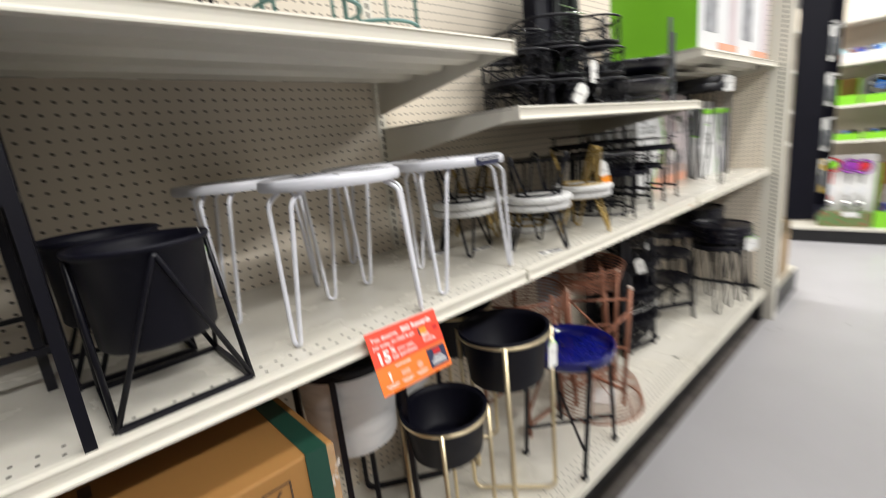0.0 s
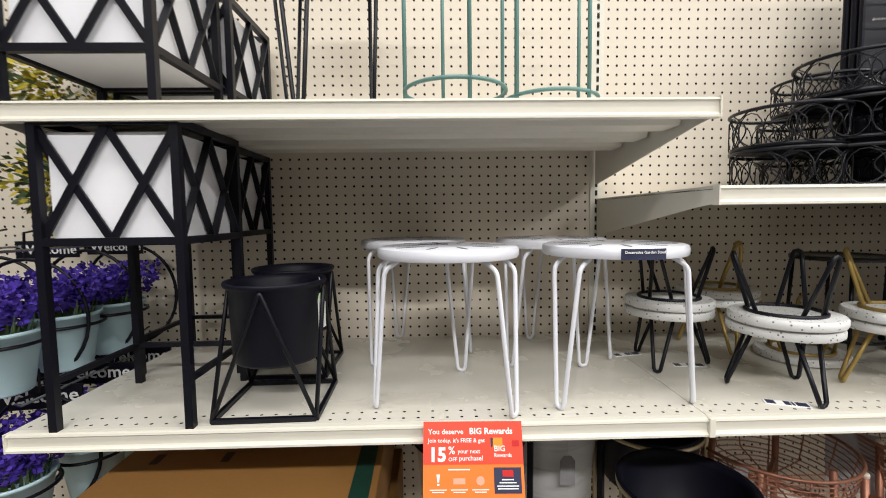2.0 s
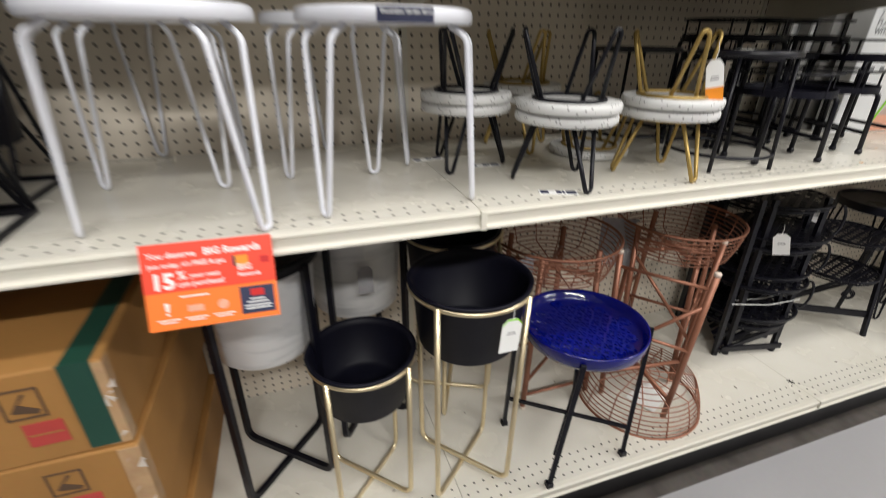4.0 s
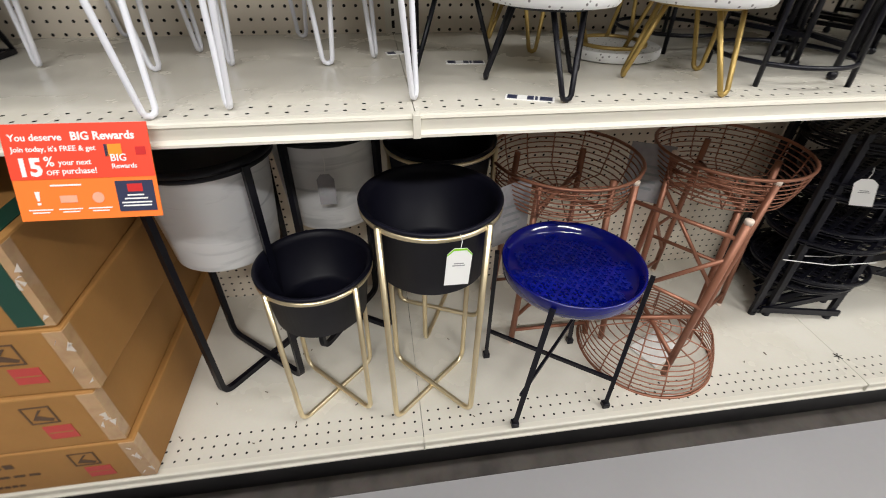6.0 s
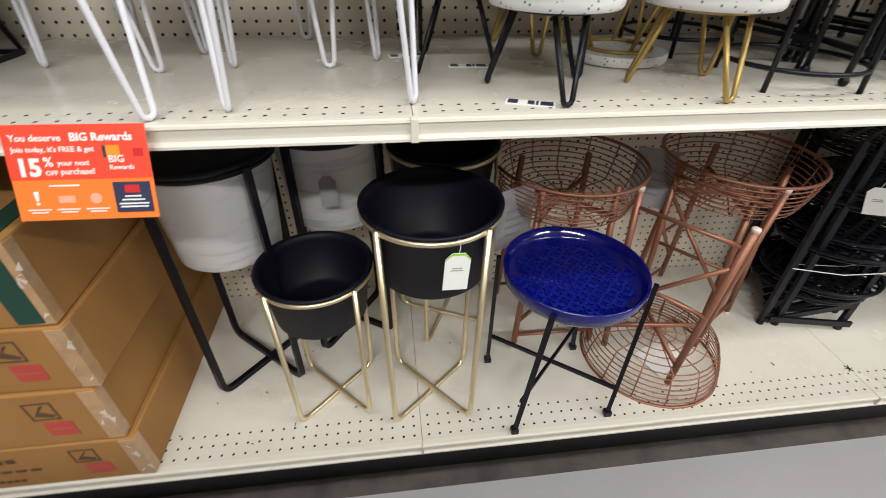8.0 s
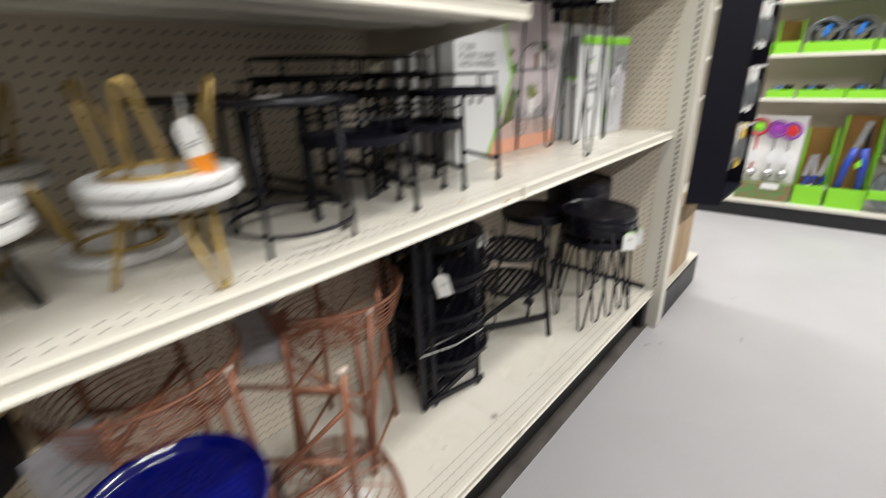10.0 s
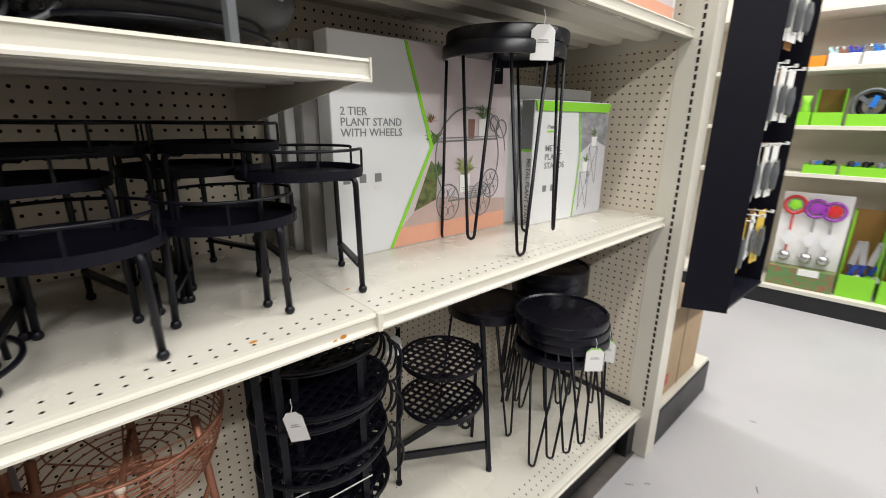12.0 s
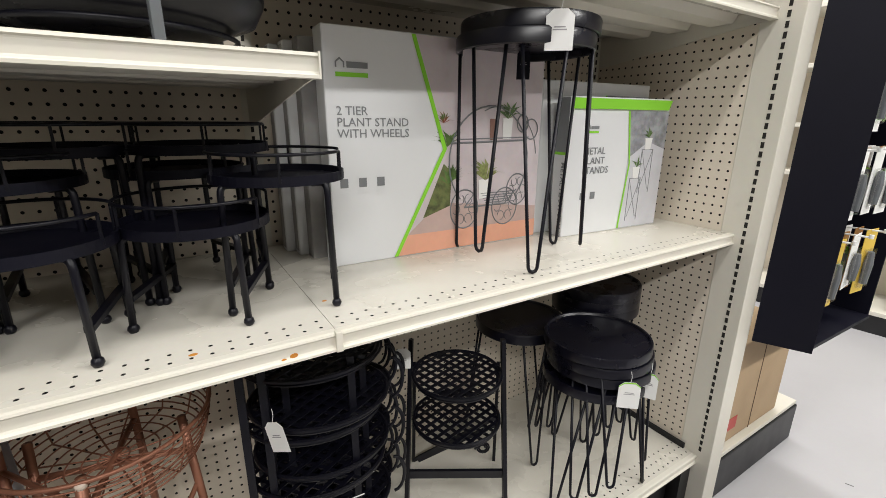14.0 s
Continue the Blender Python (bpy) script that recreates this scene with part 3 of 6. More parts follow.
# black pots in wire frames
def wire_planter():
    s = thing("wire_frame_planter", 0, 0, 0, "black metal pot held in a black geometric wire frame", "planter", "wire frame planters")
    w, h = 0.182, 0.245
    c = [(-w / 2, 0), (w / 2, 0), (w / 2, w), (-w / 2, w)]
    for i in range(4):
        a, b = c[i], c[(i + 1) % 4]
        part("base_bar", bar(bmesh.new(), (*a, 0.005), (*b, 0.005), 0.0085), BLACK, s)
        ap = ((a[0] + b[0]) / 2, (a[1] + b[1]) / 2, h - 0.012)
        ap = (ap[0] * 1.0, w / 2 + (ap[1] - w / 2) * 1.0, ap[2])
        part("wire", rod(arc_corner([(*a, 0.006), ap, (*b, 0.006)], 0.006), 0.0042, 8), BLACK, s, smooth=True)
    pot = [(0, 0.092), (0.081, 0.092), (0.086, 0.098), (0.0905, h - 0.014), (0.098, h - 0.010), (0.101, h - 0.004), (0.099, h), (0.094, h - 0.001), (0.0885, h - 0.012), (0.083, 0.104), (0, 0.102)]
    part("pot", turned([(q * 0.95, z) for q, z in pot], 56, 0, w / 2), CHAR, s, smooth=True)
    return s


wp = wire_planter()
put(wp, -0.791, 0.020, MID, 1.5)
copy_thing(wp, pose(-0.825, 0.235, MID, 0, 0, 0))
swing_tag(-0.706, 0.11, 1.21, 78, 0.03, 0.07, up=0.03)


# ---- the orange offer card on the shelf's lip ----
oc = thing("offer_card", -0.522, -0.012, 1.013, "orange and red printed offer card hung on the shelf edge", "sign")
oc.matrix_basis = pose(-0.508, -0.012, 1.003, -22, 0.5, -1.0)
CW, CH = 0.168, 0.119
part("card", one_box(0, CW, -0.0006, 0.0006, -CH, 0), ORANGE, oc)
part("red_field", one_box(0, CW, -0.0014, -0.0007, -0.067, 0), REDORANGE, oc, "red upper half")
lettering("print", "You deserve", 0.0118, PAPER, oc, front_at(0.008, -0.0016, -0.020))
lettering("print", "BIG Rewards", 0.0138, PAPER, oc, front_at(0.078, -0.0016, -0.020), heavy=0.03)
lettering("print", "Join today, it's FREE & get", 0.0092, PAPER, oc, front_at(0.008, -0.0016, -0.033))
lettering("print", "15", 0.030, PAPER, oc, front_at(0.009, -0.0016, -0.062), heavy=0.04)
lettering("print", "%", 0.017, PAPER, oc, front_at(0.042, -0.0016, -0.051))
lettering("print", "OFF", 0.0085, PAPER, oc, front_at(0.042, -0.0016, -0.062))
lettering("print", "your next", 0.0095, PAPER, oc, front_at(0.058, -0.0016, -0.050))
lettering("print", "purchase!", 0.0105, PAPER, oc, front_at(0.060, -0.0016, -0.061))
for a in ((0.116, 0.134, -0.041, -0.026, ORANGECARD), (0.114, 0.118, -0.041, -0.026, NAVY), (0.150, 0.162, -0.040, -0.030, RED)):
    part("logo_block", one_box(a[0], a[1], -0.0019, -0.0015, a[2], a[3]), a[4], oc)
lettering("print", "BIG", 0.0125, PAPER, oc, front_at(0.119, -0.0021, -0.047))
lettering("print", "Rewards", 0.0085, PAPER, oc, front_at(0.119, -0.0021, -0.056))
part("inset", one_box(0.118, 0.163, -0.0016, -0.0008, -0.111, -0.072), NAVY, oc, "dark inset box with small print")
part("inset_mark", one_box(0.132, 0.15, -0.0021, -0.0017, -0.086, -0.076), RED, oc)
for z, w in ((-0.0895, 0.020), (-0.094, 0.028), (-0.099, 0.036), (-0.103, 0.034)):
    part("print_bar", one_box(0.1405 - w / 2, 0.1405 + w / 2, -0.0021, -0.0017, z - 0.0018, z), PAPER, oc)
for x in (0.025, 0.060, 0.095):
    part("print_bar", one_box(x - 0.014, x + 0.014, -0.0014, -0.0009, -0.106, -0.1045), PAPER, oc)
    part("print_bar", one_box(x - 0.010, x + 0.010, -0.0014, -0.0009, -0.1095, -0.108), PAPER, oc)
part("icon", plate([(0.022, -0.082), (0.028, -0.082), (0.0265, -0.094), (0.0235, -0.094)], -0.0014, -0.0009), PAPER, oc)
part("icon", one_box(0.023, 0.027, -0.0014, -0.0009, -0.099, -0.096), PAPER, oc)
part("icon", one_box(0.05, 0.07, -0.0012, -0.0009, -0.097, -0.088), SALMON, oc)
part("icon", turned([(0, -0.0002), (0.007, -0.0002), (0.007, 0.0002), (0, 0.0002)], 16), SALMON, oc).matrix_basis = pose(0.095, -0.0011, -0.092, 90, 0, 0)
part("print_bar", one_box(0.042, 0.078, -0.0014, -0.0009, -0.076, -0.074), PAPER, oc)

# ---- cardboard boxes on the base deck ----


def carton(x0, x1, y0, y1, z0, z1, label, topprint=False, rz=0.0):
    w, d, h = x1 - x0, y1 - y0, z1 - z0
    c = thing("carton", x1, y0, z0, label, "cardboard box", "stacked cartons", rz=rz)
    part("body", one_box(-w, 0, 0, d, 0, h - 0.001, 0.004), CARD, c)
    part("tape", one_box(-0.030, 0.0008, -0.0014, 0.022, h * 0.03, h * 0.97, 0.0005), TAPE, c, "wrinkled clear tape over the corner")
    rnd = random.Random(int(z0 * 1000))
    for k in range(5):
        xa, za = rnd.uniform(-0.028, -0.004), h * rnd.uniform(0.08, 0.9)
        part("tape_crease", plate([(xa, za), (xa + rnd.uniform(0.004, 0.012), za + rnd.uniform(-0.022, 0.022)), (xa + rnd.uniform(0.006, 0.014), za + rnd.uniform(-0.012, 0.02))], -0.0022, -0.0015), CREASE, c, "whitish crease in the clear tape")
    # handling marks and a red block of print
    fx = -0.135
    for a in ((fx, fx + 0.05, h * 0.52, h * 0.54), (fx, fx + 0.05, h * 0.82, h * 0.84), (fx, fx + 0.003, h * 0.54, h * 0.82), (fx + 0.047, fx + 0.05, h * 0.54, h * 0.82)):
        part("print_frame", one_box(a[0], a[1], -0.0014, -0.0006, a[2], a[3]), CARD_DARK, c)
    part("print_mark", plate([(fx + 0.008, h * 0.6), (fx + 0.04, h * 0.56), (fx + 0.044, h * 0.6), (fx + 0.02, h * 0.68), (fx + 0.034, h * 0.78), (fx + 0.028, h * 0.78)], -0.0014, -0.0006), CARD_DARK, c)
    part("red_print", one_box(fx + 0.012, fx + 0.062, -0.0014, -0.0006, h * 0.2, h * 0.46), REDPRINT, c, "red block of handling print")
    part("print_line", one_box(fx + 0.016, fx + 0.058, -0.0017, -0.0015, h * 0.32, h * 0.335), CARD, c)
    for zz, xa, xb, t in ((0.66, -0.40, -0.235, 0.10), (0.42, -0.40, -0.20, 0.05), (0.16, -0.35, -0.25, 0.05)):
        n = 7
        for i in range(n):
            a = xa + (xb - xa) * i / n
            part("print_bar", one_box(a, a + (xb - xa) / n * 0.72, -0.0014, -0.0006, h * zz, h * (zz + t)), CARD_DARK, c)
    if topprint:
        part("green_strip", one_box(-0.052, -0.014, -0.0012, d * 0.98, h - 0.0008, h + 0.0008), GREENTAPE, c, "dark green printed tape along the top")
        part("green_strip", one_box(-0.054, -0.014, -0.0027, -0.0004, h * 0.05, h), GREENTAPE, c, "dark green printed tape on the end")
        for a in (-0.5, -0.35):
            part("print_mark", one_box(a, a + 0.018, d * 0.35, d * 0.42, h - 0.0008, h + 0.0004), CARD_DARK, c)
    return c


CL = "brown cardboard plant stand carton with printed marks and tape"
carton(-1.16, -0.598, -0.020, 0.545, BASE, 0.346, CL)
carton(-1.17, -0.610, -0.016, 0.545, 0.346, 0.505, CL, rz=0.6)
carton(-1.165, -0.594, -0.012, 0.54, 0.505, 0.662, CL, rz=-0.8)
carton(-1.17, -0.600, -0.006, 0.545, 0.662, 0.833, "brown cardboard carton with dark green printed tape on top", True, rz=1.0)


# ---- planters in crossed-leg stands on the base deck ----
def cross_planter(name, label, r, h_rim, pot_h, side, pot_mat, leg_mat, wire, rim_mat, group, pot_r0=None, square=False):
    """A round pot in a ring, on two bent rods that cross on the ground."""
    s = thing(name, 0, 0, 0, label, "planter", group)
    k = side / 2 * 1.414
    for a in (45, 135):
        c, sn = math.cos(radians(a)), math.sin(radians(a))
        zo = wire + (0.0 if a == 45 else 2 * wire)
        z1 = h_rim - 0.006
        pts = arc_corner([(c * (r + wire), sn * (r + wire), z1), (c * k, sn * k, zo), (-c * k, -sn * k, zo), (-c * (r + wire), -sn * (r + wire), z1)], 0.03, 6)
        if square:
            bm = bmesh.new()
            tube(bm, pts, wire * 1.15, 4)
        else:
            bm = rod(pts, wire, 8)
        part("leg_rod", bm, leg_mat, s, smooth=not square)
    part("support_ring", ring(bmesh.new(), r + 0.001, h_rim - 0.012, wire * 0.95, 56), rim_mat, s, smooth=True)
    r0 = pot_r0 or r * 0.86
    zb = h_rim - pot_h
    prof = [(0, zb), (r0 - 0.008, zb), (r0, zb + 0.008), (r - 0.004, h_rim - 0.014), (r + 0.006, h_rim - 0.004), (r + 0.007, h_rim + 0.001), (r + 0.003, h_rim + 0.003), (r - 0.004, h_rim - 0.001), (r - 0.008, h_rim - 0.014), (r0 - 0.004, zb + 0.02), (r0 - 0.02, zb + 0.012), (0, zb + 0.01)]
    part("pot", turned(prof, 64), pot_mat, s, smooth=True)
    if square:
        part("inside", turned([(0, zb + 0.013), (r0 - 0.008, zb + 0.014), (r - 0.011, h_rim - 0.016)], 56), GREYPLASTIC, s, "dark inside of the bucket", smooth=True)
        part("rim", ring(bmesh.new(), r + 0.003, h_rim, 0.0095, 56), BLACK, s, "thick black rim", smooth=True)
    return s


GP = "black and gold planters"
g1 = cross_planter("gold_leg_planter", "small black metal planter on a gold crossed-leg stand", 0.115, 0.430, 0.13, 0.167, CHAR, GOLD, 0.006, GOLD, GP)
put(g1, -0.207, 0.152, BASE, 0)
g2 = cross_planter("gold_leg_planter", "tall black metal planter on a gold crossed-leg stand", 0.131, 0.584, 0.16, 0.182, CHAR, GOLD, 0.0065, GOLD, GP)
put(g2, 0.036, 0.128, BASE, -4)
g3 = copy_thing(g2, pose(0.092, 0.405, BASE, 0, 0, 20))
swing_tag(0.067, -0.022, 0.772, 4, 0.044, 0.078, lean=4, label="white paper price tag with green edge on a planter", up=0.025)
WPG = "white bucket planters"
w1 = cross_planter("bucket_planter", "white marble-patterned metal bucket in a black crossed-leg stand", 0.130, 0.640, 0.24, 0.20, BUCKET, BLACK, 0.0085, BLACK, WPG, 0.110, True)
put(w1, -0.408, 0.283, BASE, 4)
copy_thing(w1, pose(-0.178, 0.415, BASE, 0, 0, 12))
swing_tag(-0.172, 0.262, 0.780, 0, 0.036, 0.072, green=False, card=LEAFLET, label="grey paper tag hung on a white bucket planter", up=0.05)

# ---- blue tray table ----
bt = thing("tray_table", 0.343, 0.106, BASE, "glossy cobalt blue embossed tray table on black folding legs", "table")
R, H = 0.150, 0.417
part("tray", turned([(0, H - 0.03), (R - 0.014, H - 0.03), (R - 0.006, H - 0.022), (R - 0.001, H), (R + 0.003, H + 0.001), (R + 0.004, H - 0.003), (R + 0.001, H - 0.03), (R - 0.008, H - 0.042), (0, H - 0.042)], 64), BLUE, bt, smooth=True)
bm = bmesh.new()
p = 0.031
for i in range(-4, 5):
    for j in range(-4, 5):
        x, y = i * p, j * p
        if math.hypot(x, y) > R - 0.026:
            continue
        for a in range(4):
            th = radians(45 + 90 * a)
            bar(bm, (x + 0.004 * math.cos(th), y + 0.004 * math.sin(th), H - 0.0288), (x + 0.019 * math.cos(th), y + 0.019 * math.sin(th), H - 0.0288), 0.0034, 0.0034)
        for a in range(4):
            th, t2 = radians(90 * a), radians(90 * a + 90)
            bar(bm, (x + 0.011 * math.cos(th), y + 0.011 * math.sin(th), H - 0.0288), (x + 0.011 * math.cos(t2), y + 0.011 * math.sin(t2), H - 0.0288), 0.003, 0.003)
            bar(bm, (x + p / 2 * math.cos(th), y + p / 2 * math.sin(th), H - 0.0288), (x + p / 2 * math.cos(t2), y + p / 2 * math.sin(t2), H - 0.0288), 0.0034, 0.0034)
tagged(part("embossing", bm, BLUE_GLINT, bt, "raised diamond and flower pattern"), kind="stuff")
feet = [(-0.118, -0.117), (0.128, -0.096), (0.118, 0.125), (-0.140, 0.105)]
tops = [(-0.088, -0.127), (0.145, -0.062), (0.088, 0.128), (-0.145, 0.060)]
for (fx, fy), (tx, ty) in zip(feet, tops):
    part("leg", bar(bmesh.new(), (fx, fy, 0.0), (tx * 1.05, ty * 1.05, H - 0.012), 0.012, 0.010), BLACK, bt)
    part("foot", one_box(fx - 0.009, fx + 0.009, fy - 0.009, fy + 0.009, 0.0, 0.016, 0.002), BLACK, bt)
for i, j, z in ((0, 2, 0.115), (1, 3, 0.105)):
    part("cross_bar", bar(bmesh.new(), (feet[i][0] * 0.97, feet[i][1] * 0.97, z), (feet[j][0] * 0.97, feet[j][1] * 0.97, z), 0.010, 0.007), BLACK, bt)


# ---- copper wire basket tables ----
def basket(s, r, depth, z, n_side=8, n_base=6, wires=14, taper=0.86):
    """Wire basket: side rings that narrow downward, base rings and bent uprights, each a wire of its own."""
    for i in range(n_side):
        t = i / (n_side - 1)
        part("side_ring" if i else "rim_ring", ring(bmesh.new(), r * (1 - (1 - taper) * t ** 1.6), z - depth * t, 0.0018 if i else 0.0045, 44, seg=5), COPPER, s, smooth=True)
    for i in range(1, n_base):
        part("base_ring", ring(bmesh.new(), r * taper * (1 - i / n_base), z - depth, 0.0017, 36, seg=5), COPPER, s, smooth=True)
    for k in range(wires // 2):
        a = 2 * math.pi * k / wires
        c, sn = math.cos(a), math.sin(a)
        q = 1 - (1 - taper) * 0.35
        pts = [(r * c, r * sn, z), (r * q * c, r * q * sn, z - depth * 0.5), (r * taper * c, r * taper * sn, z - depth - 0.002)]
        part("upright_wire", rod(pts + [(0, 0, z - depth - 0.002)] + [(-x, -y, h) for x, y, h in pts[::-1]], 0.002, 5), COPPER, s, smooth=True)


def basket_table(label, h=0.54, r=0.186, depth=0.096, leg_r=0.0085):
    s = thing("basket_table", 0, 0, 0, label, "side table", "copper basket tables")
    basket(s, r, depth, h)
    zt = h - depth - 0.004
    k = 0.115
    fe = [(-k, -k), (k, -k), (k, k), (-k, k)]
    for i, (x, y) in enumerate(fe):
        leg = part("leg", rod([(x, y, 0.006), (x * 0.8, y * 0.8, h - 0.03)], leg_r, 10), COPPER, s, smooth=True)
        part("end_plug", turned([(0, 0.0), (leg_r * 0.95, 0.0), (leg_r * 1.05, 0.002), (leg_r, 0.010), (0, 0.010)], 12, x, y), WOODC, leg, "pale plastic end plug", smooth=True)
    for (a, b) in ((0, 1), (2, 3)):
        A, B = fe[a], fe[b]
        part("cross_brace", rod([(A[0] * 0.97, A[1] * 0.97, 0.10), (B[0] * 0.86, B[1] * 0.86, 0.34)], 0.0055, 8), COPPER, s, smooth=True)
        part("rail", rod([(A[0] * 0.94, A[1] * 0.94, 0.25), (B[0] * 0.94, B[1] * 0.94, 0.25)], 0.005, 8), COPPER, s, smooth=True)
        part("rail", rod([(A[0] * 0.985, A[1] * 0.985, 0.05), (B[0] * 0.985, B[1] * 0.985, 0.05)], 0.005, 8), COPPER, s, smooth=True)
    part("top_brace", rod([(-k * 0.83, -k * 0.83, zt), (k * 0.83, k * 0.83, zt)], 0.0065, 8), COPPER, s, smooth=True)
    part("top_brace", rod([(k * 0.83, -k * 0.83, zt - 0.012), (-k * 0.83, k * 0.83, zt - 0.012)], 0.0065, 8), COPPER, s, smooth=True)
    return s


CT = "copper wire basket side table with tubular folding legs"
ct = basket_table(CT)
put(ct, 0.402, 0.368, BASE, 0)
copy_thing(ct, pose(0.852, 0.358, BASE, 0, 0, 32))
up = copy_thing(ct, pose(0.672, 0.194, BASE + 0.54, 180, 0, 128))
up["label"] = "upturned copper wire basket table with legs in the air"
for x, y, z, rz in ((0.255, 0.285, 0.64, 24), (0.665, 0.40, 0.665, -35)):
    lb = thing("product_leaflet", x, y, z, "pale printed leaflet hung inside a copper basket", "leaflet", "leaflets", rz=rz)
    b = plate([(-0.055, -0.085), (0.055, -0.085), (0.05, 0.085), (-0.06, 0.08)], -0.0006, 0.0006)
    part("sheet", b, LEAFLET, lb)
    for k in range(4):
        part("print_bar", one_box(-0.03, 0.02 + 0.005 * k, -0.0012, -0.0008, -0.05 + 0.022 * k, -0.043 + 0.022 * k), GREYPRINT, lb)
lf = thing("product_leaflet", 0.70, 0.17, BASE + 0.004, "pale printed leaflet lying under an upturned basket", "leaflet", "leaflets", rz=25)
part("sheet", one_box(-0.06, 0.06, -0.045, 0.045, 0, 0.001), PAPER, lf)
mark = thing("floor_mark", 1.217, 0.073, BASE + 0.0005, "small black star-shaped scuff on the deck", "mark")
bm = bmesh.new()
for a in (0, 60, 120):
    bar(bm, (-0.012 * math.cos(radians(a)), -0.012 * math.sin(radians(a)), 0.0005), (0.012 * math.cos(radians(a)), 0.012 * math.sin(radians(a)), 0.0005), 0.003, 0.0008)
part("scuff", bm, HOLE, mark)


# ---- lattice-tray plant ladders ----
def woven_tray(bm, r, z, step=0.026, width=0.010, th=0.003, cx=0.0, cy=0.0):
    ring(bm, r, z, 0.0055, 44, cx, cy, 6)
    ring(bm, r - 0.004, z - 0.012, 0.003, 44, cx, cy, 5)
    k = int(r / step)
    for ang in (45, -45):
        c, s = math.cos(radians(ang)), math.sin(radians(ang))
        for i in range(-k, k + 1):
            o = i * step
            half = math.sqrt(max(0, (r - 0.002) ** 2 - o * o))
            if half < 0.02:
                continue
            a = (cx - s * o - c * half, cy + c * o - s * half, z + (0.002 if ang > 0 else -0.001))
            b = (cx - s * o + c * half, cy + c * o + s * half, z + (0.002 if ang > 0 else -0.001))
            bar(bm, a, b, width if abs(a[2] - b[2]) > 1 else th, width)
    return bm


def plant_ladder(label, levels, r, w, h, depth):
    s = thing("plant_ladder", 0, 0, 0, label, "plant stand", "lattice plant ladders")
    for x in (-w / 2, w / 2):
        part("front_post", bar(bmesh.new(), (x, -depth / 2, 0.0), (x * 0.9, 0.0, h), 0.016, 0.012), BLACK, s)
        part("rear_post", bar(bmesh.new(), (x * 0.92, depth / 2, 0.0), (x * 0.85, 0.02, h * 0.82), 0.014, 0.010), BLACK, s)
        part("foot", turned([(0, 0), (0.010, 0), (0.010, 0.01), (0, 0.014)], 10, x, -depth / 2), BLACK, s)
    part("rail", bar(bmesh.new(), (-w / 2, -depth * 0.38, 0.085), (w / 2, -depth * 0.38, 0.085), 0.026, 0.010), BLACK, s)
    part("brace", bar(bmesh.new(), (-w / 2 * 0.9, 0.03, 0.05), (w / 2 * 0.9, 0.0, 0.24), 0.012, 0.006), BLACK, s)
    part("brace", bar(bmesh.new(), (-w / 2 * 0.8, 0.04, 0.04), (w / 2 * 0.95, 0.01, 0.21), 0.012, 0.006), BLACK, s)
    sp = [((0.008 + 0.016 * k / 30) * math.cos(k * 0.55), -0.02, 0.11 + (0.008 + 0.016 * k / 30) * math.sin(k * 0.55)) for k in range(30)]
    part("scroll", rod([(x + w * 0.28, y, z + 0.03) for x, y, z in sp], 0.003, 5), BLACK, s, smooth=True)
    for z in levels:
        part("tray", woven_tray(bmesh.new(), r, z, cy=-0.02), BLACK, s, "round woven lattice tray")
    return s


pl = plant_ladder("black metal plant ladder with two round lattice trays", (0.255, 0.402), 0.128, 0.296, 0.50, 0.17)
put(pl, 1.672, 0.325, BASE, -31)


def folded_rack(label):
    """Several round lattice trays folded close together on straight posts."""
    s = thing("folded_plant_rack", 0, 0, 0, label, "plant stand", "folded plant racks")
    for x in (-0.10, -0.065, 0.085):
        for y in (-0.11, 0.10):
            part("post", bar(bmesh.new(), (x, y, 0.0), (x, y * 0.9, 0.60), 0.013, 0.013), BLACK, s)
            part("foot", turned([(0, 0), (0.009, 0), (0.009, 0.012), (0, 0.014)], 10, x, y), BLACK, s)
    for i, z in enumerate((0.12, 0.155, 0.285, 0.32, 0.43, 0.465, 0.575)):
        part("tray", woven_tray(bmesh.new(), 0.130, z, cx=0.02 + 0.012 * (i % 2), cy=-0.01 * (i % 3), width=0.009), BLACK, s, "round woven lattice tray")
    for a in (-40, 0, 40):
        c, sn = math.cos(radians(a)), math.sin(radians(a))
        for zz in (0.14, 0.29, 0.43):
            part("scroll", rod([(0.155 + 0.012 + 0.022 * math.cos(t), 0.10 * sn, zz + 0.07 + 0.055 * math.sin(t)) for t in np.linspace(-1.6, 1.6, 10)], 0.004, 6), BLACK, s, smooth=True)
    part("folded_leaf", bar(bmesh.new(), (-0.09, -0.12, 0.03), (0.10, -0.12, 0.03), 0.02, 0.008), BLACK, s)
    for k in range(9):
        part("folded_bar", bar(bmesh.new(), (-0.095 + 0.004 * k, -0.118 + 0.022 * k, 0.02 + 0.01 * k), (0.08, -0.112 + 0.024 * k, 0.10 + 0.022 * k), 0.018, 0.006), BLACK, s)
    part("cable_tie", rod([(-0.11, -0.125, 0.23), (0.0, -0.13, 0.222), (0.095, -0.125, 0.235)], 0.0016, 5), PAPER, s, "white plastic cable tie")
    return s


